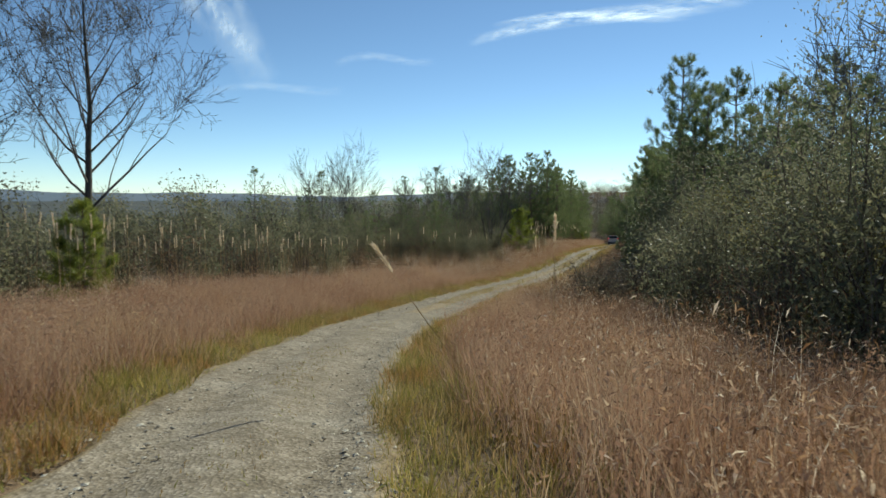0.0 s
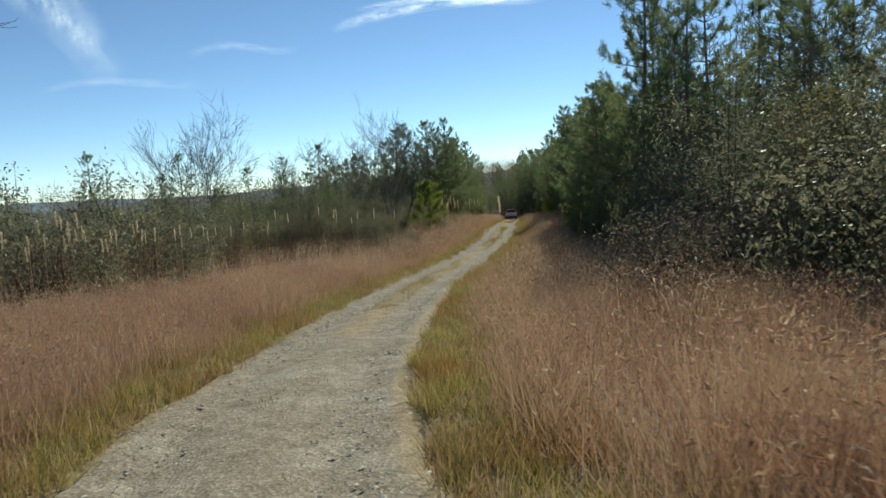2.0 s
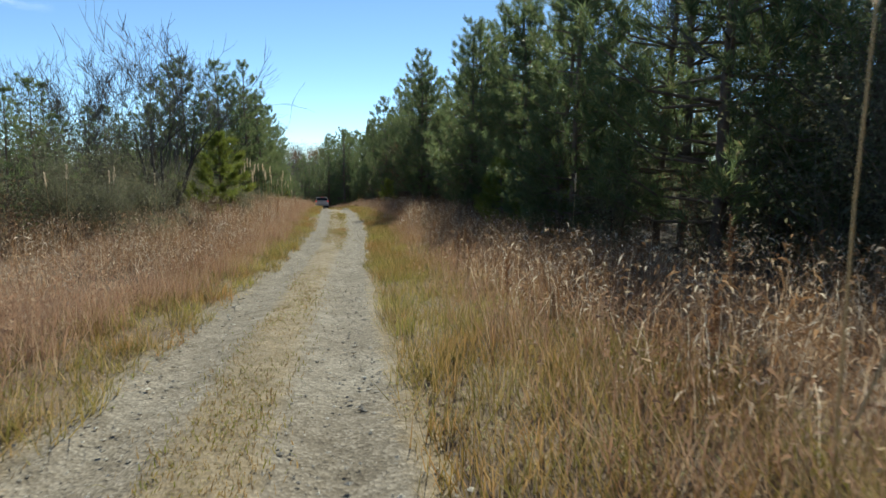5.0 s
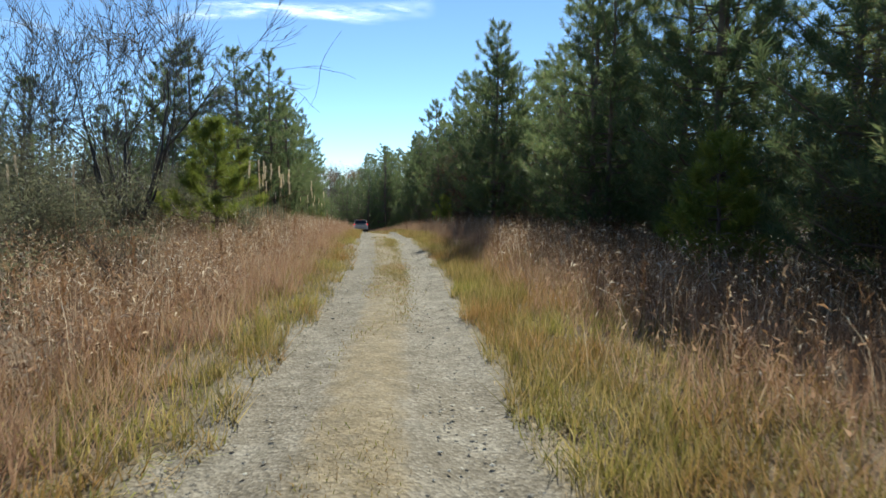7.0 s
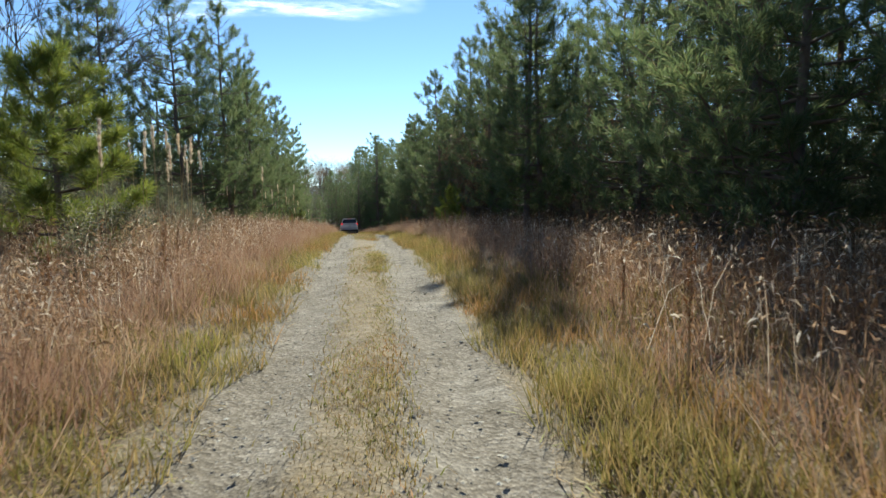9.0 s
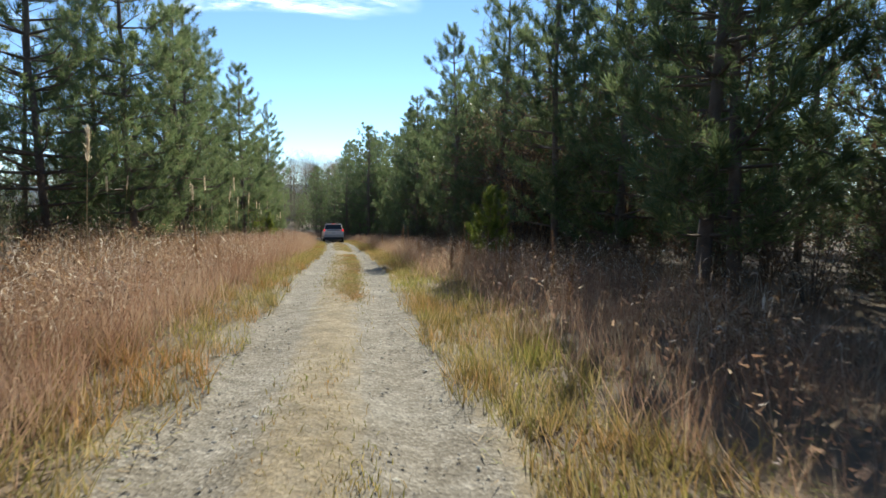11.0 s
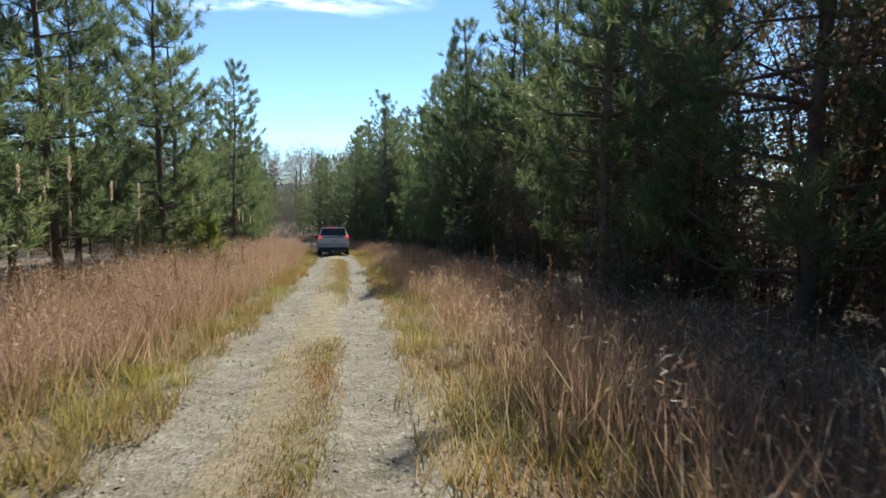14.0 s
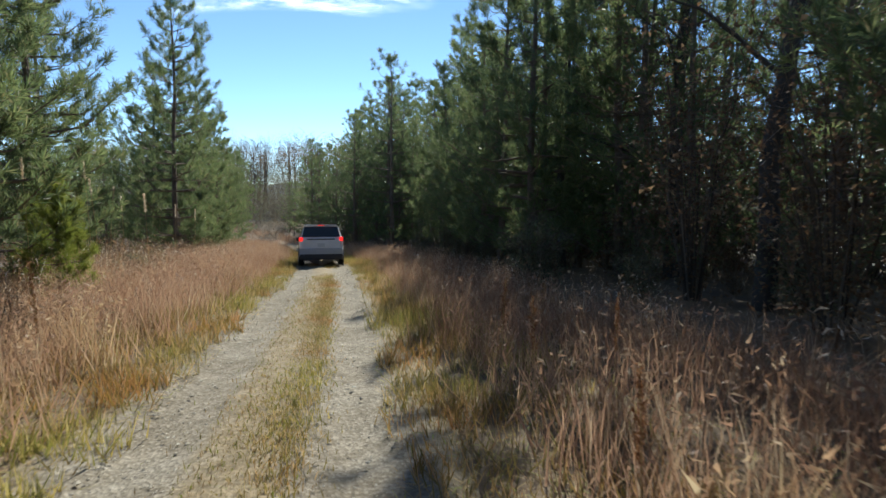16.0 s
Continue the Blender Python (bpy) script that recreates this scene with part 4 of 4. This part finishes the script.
tall = [shrub(570 + i, 7.5, 2.5, 18, 11500, 0.041, OLIVE, "leafy_tree", "dense small tree with dull grey-olive leaves", 0.06, 50) for i in range(2)]
planted(tall, row(30, 9.2, 16, -24, 14, 0.75, 1.1, 1.9), "leafy trees right of the track")
planted(olive + russet, row(34, 14, 24, -4, 50, 1.0, 1.4, 2.6), "thicket right of the track")
planted(tall, row(20, -17, -9.6, 20, 53, 0.55, 0.74, 2.0) + row(14, -9.6, -7.4, 24, 52, 0.36, 0.5, 1.7), "leafy trees left of the track")
planted(far_pines, row(16, -20, -9.8, 22, 50, 0.42, 0.62, 2.2), "pines left of the track")
planted(far_pines, row(20, 9.0, 17, 82, 114, 1.0, 1.25, 2.2), "pines right of the track")
planted(olive + russet, row(15, -6.8, -4.3, 22, 46, 0.34, 0.58, 1.3) + row(9, -6.2, -4.6, 62, 92, 0.3, 0.45, 2.0), "thicket left of the track")
planted(gold, row(17, 10.5, 18, -30, 14, 0.7, 0.98, 2.8) + [(8.4, 22, 0.9), (9, 30, 0.85)], "leafy trees right of the track")

bramble = shrub(590, 2.3, 1.5, 34, 9000, 0.032, BRUSH, "bramble_bush", "dark brown bramble tangle rising out of the orange grass", 0.03, 60)
planted([bramble], at_x([(4.3, -4.8, 1.15), (5.7, -2.8, 1.3)]), "brambles")
young = [pine(600 + i, 3.2, 1.0, 0.05, 10, 7, 26, 0.006, NEEDLE_YOUNG, "bright yellow-green pine sapling standing in the weeds", "pine_sapling") for i in range(2)]
planted(young, at_x([(-12.4, -10.4, 1.05)]) + [ (-6.2, 37.5, 1.35), (-5.2, 84.5, 0.75), (4.6, 56.2, 0.74), (-6.6, 88, 0.9), (6.4, 24, 0.9)], "pine saplings")

# ---------------------------------------------------------------- plume grass


def plume_grass(seed, height):
    r = np.random.default_rng(seed)
    tip = np.array([r.normal(0, 0.12), r.normal(0, 0.12), height])
    mid = tip * [0.3, 0.3, 0.55]
    thing = new("plume_grass")
    part("stalk", mesh_of("stalk", *tube([[0, 0, 0], mid, tip], [0.007, 0.006, 0.003], 4), CANE), thing)
    s = r.uniform(0, 1, 46)
    at = tip - np.outer(s, unit(tip - mid)) * 0.42
    way = np.repeat([unit(tip - mid)], 46, 0)
    part("plume", mesh_of("plume", *tufts(at, way, r, 5, 0.11, 0.005, 0.2, True), PLUME), thing, "pale fluffy seed plume")
    part("leaf", mesh_of("leaf", *tube([[0, 0, 0.2], [0.15, 0.05, 0.8], [0.4, 0.12, 0.9]], [0.006, 0.008, 0.002], 3), CANE), thing)
    return tagged(thing, "tall dry plume grass stalk with a pale fluffy head", "grass")


plumes = [plume_grass(700 + i, 2.3 + 0.2 * i) for i in range(4)]
planted(plumes, row(64, -12.2, -8.9, -13, 4, 0.9, 1.12, 0.25) + row(14, -11.5, -9, 4, 16, 0.9, 1.1, 0.4) + row(12, -5.4, -3.6, 34, 43, 1.0, 1.15, 0.2) + row(30, -7.2, -4.4, 56, 100, 0.9, 1.1, 0.5)
        + row(4, 6.2, 9.0, -2, 16, 0.85, 1.05, 1.2) + row(8, -9, -7, 15, 30, 0.9, 1.1, 0.5), "plume grass stalks")

planted(plumes, at_x([(4.15, -14.0, 1.25), (1.15, 3.6, 1.2), (-8.3, 15.8, 1.0), (-9.1, 11.1, 1.0), (-3.3, 37.4, 1.2), (-2.85, 47.0, 1.12), (-3.2, 58.7, 1.05), (-2.45, 59.9, 1.0), (-3.5, 58.2, 1.08),
                      (-4.35, 87.7, 1.1), (-8.6, 16.4, 1.1), (-3.6, 38.2, 1.0), (-3.1, 36.6, 1.0), (-5.4, 74.6, 1.1)]), "plume grass stalks")

leaning = copy_thing(plumes[1], Matrix.LocRotScale(Vector(place(2.75, -19.3)), Euler((radians(12), radians(-35), 0.3)), (1.0, 1.0, 1.0)))
tagged(leaning, "tall dry plume grass stalk leaning out over the track")

# ---------------------------------------------------------------- dried seed stalks among the grass
RUST = leafy("rust_seed", ((0.0, (0.16, 0.07, 0.03)), (0.6, (0.30, 0.14, 0.065)), (1.0, (0.44, 0.26, 0.14))), 0.3, 0.7, 2.0)


def seed_stalk(seed, height):
    """A dried dock: a ribbed stalk, side stems and tight whorls of seeds."""
    r = np.random.default_rng(seed)
    thing = new("seed_stalk")
    tip = np.array([r.normal(0, 0.06), r.normal(0, 0.06), height])
    stems, at, way = [tube([[0, 0, -0.03], tip * [0.4, 0.4, 0.5], tip], [0.008, 0.006, 0.003], 5)], [], []
    for k in range(7):
        h = 0.42 + 0.07 * k
        a = k * 2.4
        p = tip * [h, h, h]
        q = p + np.array([np.cos(a) * 0.07, np.sin(a) * 0.07, 0.2]) * (1.25 - h)
        stems.append(tube([p, q], [0.004, 0.002], 3))
        for j in range(9):
            at.append(p + (q - p) * (0.05 + 0.1 * j))
            way.append(unit(q - p + r.normal(0, 0.1, 3)))
    for j in range(34):
        at.append(tip * (0.36 + 0.019 * j))
        way.append(np.array([r.normal(0, 0.5), r.normal(0, 0.5), 0.6]))
    part("stem", mesh_of("stem", *joined(stems), CANE), thing)
    part("seed_head", mesh_of("seed_head", *tufts(at, way, r, 5, 0.028, 0.007, 0.9, True), RUST), thing, "tight rust-brown seed clusters")
    return tagged(thing, "dried dock stalk with rust-brown seed clusters in the grass", "weed")


docks = [seed_stalk(800 + i, 1.0 + 0.15 * i) for i in range(3)]
planted(docks, row(22, 2.3, 4.4, 44, 80, 0.85, 1.15, 0.7) + row(16, 2.6, 5.0, 2, 30, 0.8, 1.1, 0.8) + row(18, -5.0, -2.6, 20, 85, 0.8, 1.1, 0.8), "dried seed stalks")

# a taller pine among the thin hardwoods
planted(near_pines, at_x([(8.6, 65.5, 1.26)]), "pines right of the track")

# ---------------------------------------------------------------- white utility vehicle on the track
PAINT = plain("white_car_paint", (0.78, 0.79, 0.80), 0.3, 0, 0.6)
TRIM = plain("dark_plastic", (0.03, 0.03, 0.033), 0.55)
GLASS = plain("tinted_glass", (0.03, 0.034, 0.038), 0.12, 0, 0.0)
RUBBER = plain("tyre_rubber", (0.02, 0.02, 0.02), 0.85)
ALLOY = plain("alloy_wheel", (0.45, 0.45, 0.46), 0.35, 0.9)
LAMP = plain("lit_brake_lamp", (0.9, 0.02, 0.015), 0.3, 0, 0.3, 0.6)
LENS = plain("lamp_lens", (0.75, 0.75, 0.75), 0.1, 0, 0.5)
PLATE = plain("number_plate_blank", (0.6, 0.62, 0.62), 0.5)
CLADDING = plain("grey_plastic", (0.48, 0.485, 0.49), 0.6)
GREEN = plain("green_stripe", (0.03, 0.12, 0.06), 0.4)


def solid(name, bm, mat, parent, label="", smooth=True):
    bmesh.ops.recalc_face_normals(bm, faces=bm.faces)
    me = bpy.data.meshes.new(name)
    bm.to_mesh(me)
    bm.free()
    me.materials.append(mat)
    for p in me.polygons:
        p.use_smooth = smooth
    if smooth:
        me.set_sharp_from_angle(angle=radians(38))
    ob = new(name, me)
    ob.parent = parent
    return tagged(ob, label)


def slab(bm, x0, x1, y0, y1, z0, z1, soft=0.02):
    g = bmesh.ops.create_cube(bm, size=1, matrix=Matrix.LocRotScale(((x0 + x1) / 2, (y0 + y1) / 2, (z0 + z1) / 2), None, (x1 - x0, y1 - y0, z1 - z0)))
    if soft:
        edges = list({e for v in g["verts"] for e in v.link_edges})
        bmesh.ops.bevel(bm, geom=edges, offset=soft, segments=2, affect="EDGES", profile=0.7)
    return bm


def loft(sections):
    """Sections of (y, half width low, half width high, z low, z high, corner), skinned into a closed shell."""
    bm, rings = bmesh.new(), []
    for y, wl, wh, zl, zh, c in sections:
        pts = []
        for sx, w, z, dz in ((1, wl, zl, 1), (1, wh, zh, -1), (-1, wh, zh, -1), (-1, wl, zl, 1)):
            pair = [(sx * w, z + dz * c), (sx * (w - c * 0.3), z + dz * c * 0.3), (sx * (w - c), z)]
            pts += pair if (sx, dz) in ((1, -1), (-1, 1)) else pair[::-1]
        rings.append([bm.verts.new((x, y, z)) for x, z in pts])
    for a, b in zip(rings, rings[1:]):
        for k in range(12):
            bm.faces.new((a[k], a[(k + 1) % 12], b[(k + 1) % 12], b[k]))
    bm.faces.new(rings[0])
    bm.faces.new(rings[-1][::-1])
    return bm


def poly(bm, pts, thick):
    """A thin curved-free panel through the given corners, with thickness along its normal."""
    vs = [Vector(p) for p in pts]
    nrm = (vs[1] - vs[0]).cross(vs[2] - vs[0]).normalized() * thick
    lo, hi = [bm.verts.new(v) for v in vs], [bm.verts.new(v + nrm) for v in vs]
    bm.faces.new(lo)
    bm.faces.new(hi[::-1])
    for i in range(len(vs)):
        j = (i + 1) % len(vs)
        bm.faces.new((lo[i], lo[j], hi[j], hi[i]))
    return bm


def utility_vehicle():
    """Rear bumper at y = 0, nose at y = 5.0."""
    car = new("utility_vehicle")
    body = solid("body", loft([(0.06, 0.80, 0.86, 0.46, 1.14, 0.10), (0.16, 0.93, 0.96, 0.36, 1.18, 0.12), (0.9, 0.98, 1.00, 0.28, 1.18, 0.12), (3.2, 0.98, 1.00, 0.28, 1.13, 0.12),
                               (3.9, 0.98, 0.97, 0.28, 1.09, 0.14), (4.6, 0.95, 0.90, 0.32, 1.02, 0.16), (4.95, 0.80, 0.72, 0.40, 0.86, 0.14)]), PAINT, car)
    solid("cabin", loft([(0.15, 0.90, 0.86, 1.10, 1.21, 0.03), (0.36, 0.93, 0.77, 1.10, 1.75, 0.11), (1.4, 0.95, 0.77, 1.04, 1.77, 0.11), (2.4, 0.95, 0.76, 1.04, 1.74, 0.11), (3.0, 0.94, 0.72, 1.04, 1.60, 0.11), (3.7, 0.92, 0.84, 1.02, 1.10, 0.03)]), PAINT, car)
    bm = poly(bmesh.new(), [(-0.84, 0.140, 1.24), (0.84, 0.140, 1.24), (0.73, 0.315, 1.67), (-0.73, 0.315, 1.67)], 0.012)
    rear = solid("rear_window", bm, GLASS, car, "dark tinted rear window", False)
    solid("wiper", slab(bmesh.new(), -0.32, 0.12, 0.118, 0.136, 1.255, 1.27, 0.004), TRIM, rear)
    solid("spoiler", slab(bmesh.new(), -0.72, 0.72, 0.24, 0.52, 1.715, 1.765, 0.02), PAINT, car)
    solid("high_brake_lamp", slab(bmesh.new(), -0.13, 0.13, 0.225, 0.25, 1.722, 1.752, 0.005), LAMP, car, "lit red high brake lamp")
    solid("tailgate_band", slab(bmesh.new(), -0.62, 0.62, 0.045, 0.09, 1.12, 1.165, 0.012), TRIM, body, "dark band across the tailgate")
    solid("number_plate", slab(bmesh.new(), -0.16, 0.16, 0.03, 0.06, 0.82, 0.97, 0.006), PLATE, body, "blank pale number plate")
    solid("rear_bumper", slab(bmesh.new(), -0.96, 0.96, -0.04, 0.30, 0.40, 0.76, 0.07), CLADDING, car, "grey plastic rear bumper")
    solid("bumper_cladding", slab(bmesh.new(), -0.94, 0.94, -0.055, 0.26, 0.27, 0.52, 0.05), TRIM, car, "dark grey lower bumper cladding")
    solid("front_bumper", slab(bmesh.new(), -0.90, 0.90, 4.66, 5.0, 0.28, 0.56, 0.08), TRIM, car)
    for s in (-1, 1):
        solid("tail_lamp", slab(bmesh.new(), min(s * 0.79, s * 0.972), max(s * 0.79, s * 0.972), 0.045, 0.27, 1.06, 1.24, 0.04), LAMP, car, "lit red tail lamp")
        solid("headlamp", slab(bmesh.new(), min(s * 0.58, s * 0.9), max(s * 0.58, s * 0.9), 4.55, 4.93, 0.72, 0.88, 0.04), LENS, car)
        solid("roof_rail", slab(bmesh.new(), min(s * 0.66, s * 0.70), max(s * 0.66, s * 0.70), 0.55, 2.5, 1.765, 1.81, 0.012), TRIM, car)
        mirror = solid("mirror", slab(bmesh.new(), min(s * 0.98, s * 1.16), max(s * 0.98, s * 1.16), 3.02, 3.16, 1.06, 1.24, 0.04), TRIM, car)
        solid("sill", slab(bmesh.new(), min(s * 0.90, s * 1.005), max(s * 0.90, s * 1.005), 1.15, 3.75, 0.25, 0.42, 0.03), TRIM, car)
        for y0, y1, t0, t1 in ((0.48, 1.12, 0.62, 1.12), (1.20, 2.02, 1.22, 2.02), (2.10, 3.16, 2.10, 2.78)):
            bm = poly(bmesh.new(), [(s * 0.952, y0, 1.19), (s * 0.952, y1, 1.15), (s * 0.80, t1, 1.62), (s * 0.80, t0, 1.62)], 0.014 * s)
            solid("side_window", bm, GLASS, car, "dark tinted side window", False)
        for y0 in (1.22, 2.16):
            door = solid("door", slab(bmesh.new(), min(s * 0.985, s * 1.006), max(s * 0.985, s * 1.006), y0, y0 + 0.88, 0.45, 1.06, 0.01), PAINT, car)
            solid("handle", slab(bmesh.new(), min(s * 1.0, s * 1.03), max(s * 1.0, s * 1.03), y0 + 0.06, y0 + 0.26, 0.93, 0.965, 0.012), TRIM, door)
        solid("side_stripe", slab(bmesh.new(), min(s * 1.0, s * 1.009), max(s * 1.0, s * 1.009), 1.3, 3.5, 0.82, 0.88, 0), GREEN, body, "green stripe along the doors")
        for y0 in (0.98, 3.92):
            arch = bmesh.new()
            bmesh.ops.create_cone(arch, cap_ends=True, segments=28, radius1=0.43, radius2=0.43, depth=0.06, matrix=Matrix.LocRotScale((s * 0.975, y0, 0.40), Euler((0, radians(90), 0)), None))
            solid("wheel_arch", arch, TRIM, body)
            wheel = bmesh.new()
            bmesh.ops.create_cone(wheel, cap_ends=True, segments=28, radius1=0.37, radius2=0.37, depth=0.25, matrix=Matrix.LocRotScale((s * 0.89, y0, 0.37), Euler((0, radians(90), 0)), None))
            bmesh.ops.bevel(wheel, geom=[e for e in wheel.edges if len(e.link_faces) == 2 and any(len(q.verts) > 4 for q in e.link_faces)], offset=0.04, segments=2, affect="EDGES")
            tyre = solid("wheel", wheel, RUBBER, car)
            rim = bmesh.new()
            bmesh.ops.create_cone(rim, cap_ends=True, segments=24, radius1=0.24, radius2=0.24, depth=0.03, matrix=Matrix.LocRotScale((s * 1.012, y0, 0.37), Euler((0, radians(90), 0)), None))
            for k in range(5):
                slab(rim, -0.02, 0.02, -0.03, 0.03, 0.03, 0.22, 0.006)
                bmesh.ops.transform(rim, matrix=Matrix.LocRotScale((s * 1.025, y0, 0.37), Euler((k * 1.2566, 0, 0)), None), verts=rim.verts[-24:] if len(rim.verts) > 72 else [])
            solid("rim", rim, ALLOY, tyre)
    bm = poly(bmesh.new(), [(0.84, 3.62, 1.11), (-0.84, 3.62, 1.11), (-0.70, 3.06, 1.58), (0.70, 3.06, 1.58)], -0.012)
    solid("windscreen", bm, GLASS, car, "", False)
    ant = tube([[0.0, 0.75, 1.76], [0.0, 0.68, 1.90]], [0.02, 0.006], 6)
    part("antenna", mesh_of("antenna", *ant, TRIM), car)
    return tagged(car, "white four-door utility vehicle with lit red brake lamps", "car")


suv = utility_vehicle()
sx, sy, sz = place(0.0, 98.8)
suv.matrix_basis = Matrix.LocRotScale((sx, sy, float(np.interp(101.2, FINE_Y, FINE_Z)) + 0.02 + 2.4 * float(np.interp(99.7, FINE_Y, FINE_Z) - np.interp(102.7, FINE_Y, FINE_Z)) / 3.0), Euler((math.atan2(float(np.interp(102.7, FINE_Y, FINE_Z) - np.interp(99.7, FINE_Y, FINE_Z)), 3.0), 0, radians(2.5))), (1.0, 1.0, 1.05))
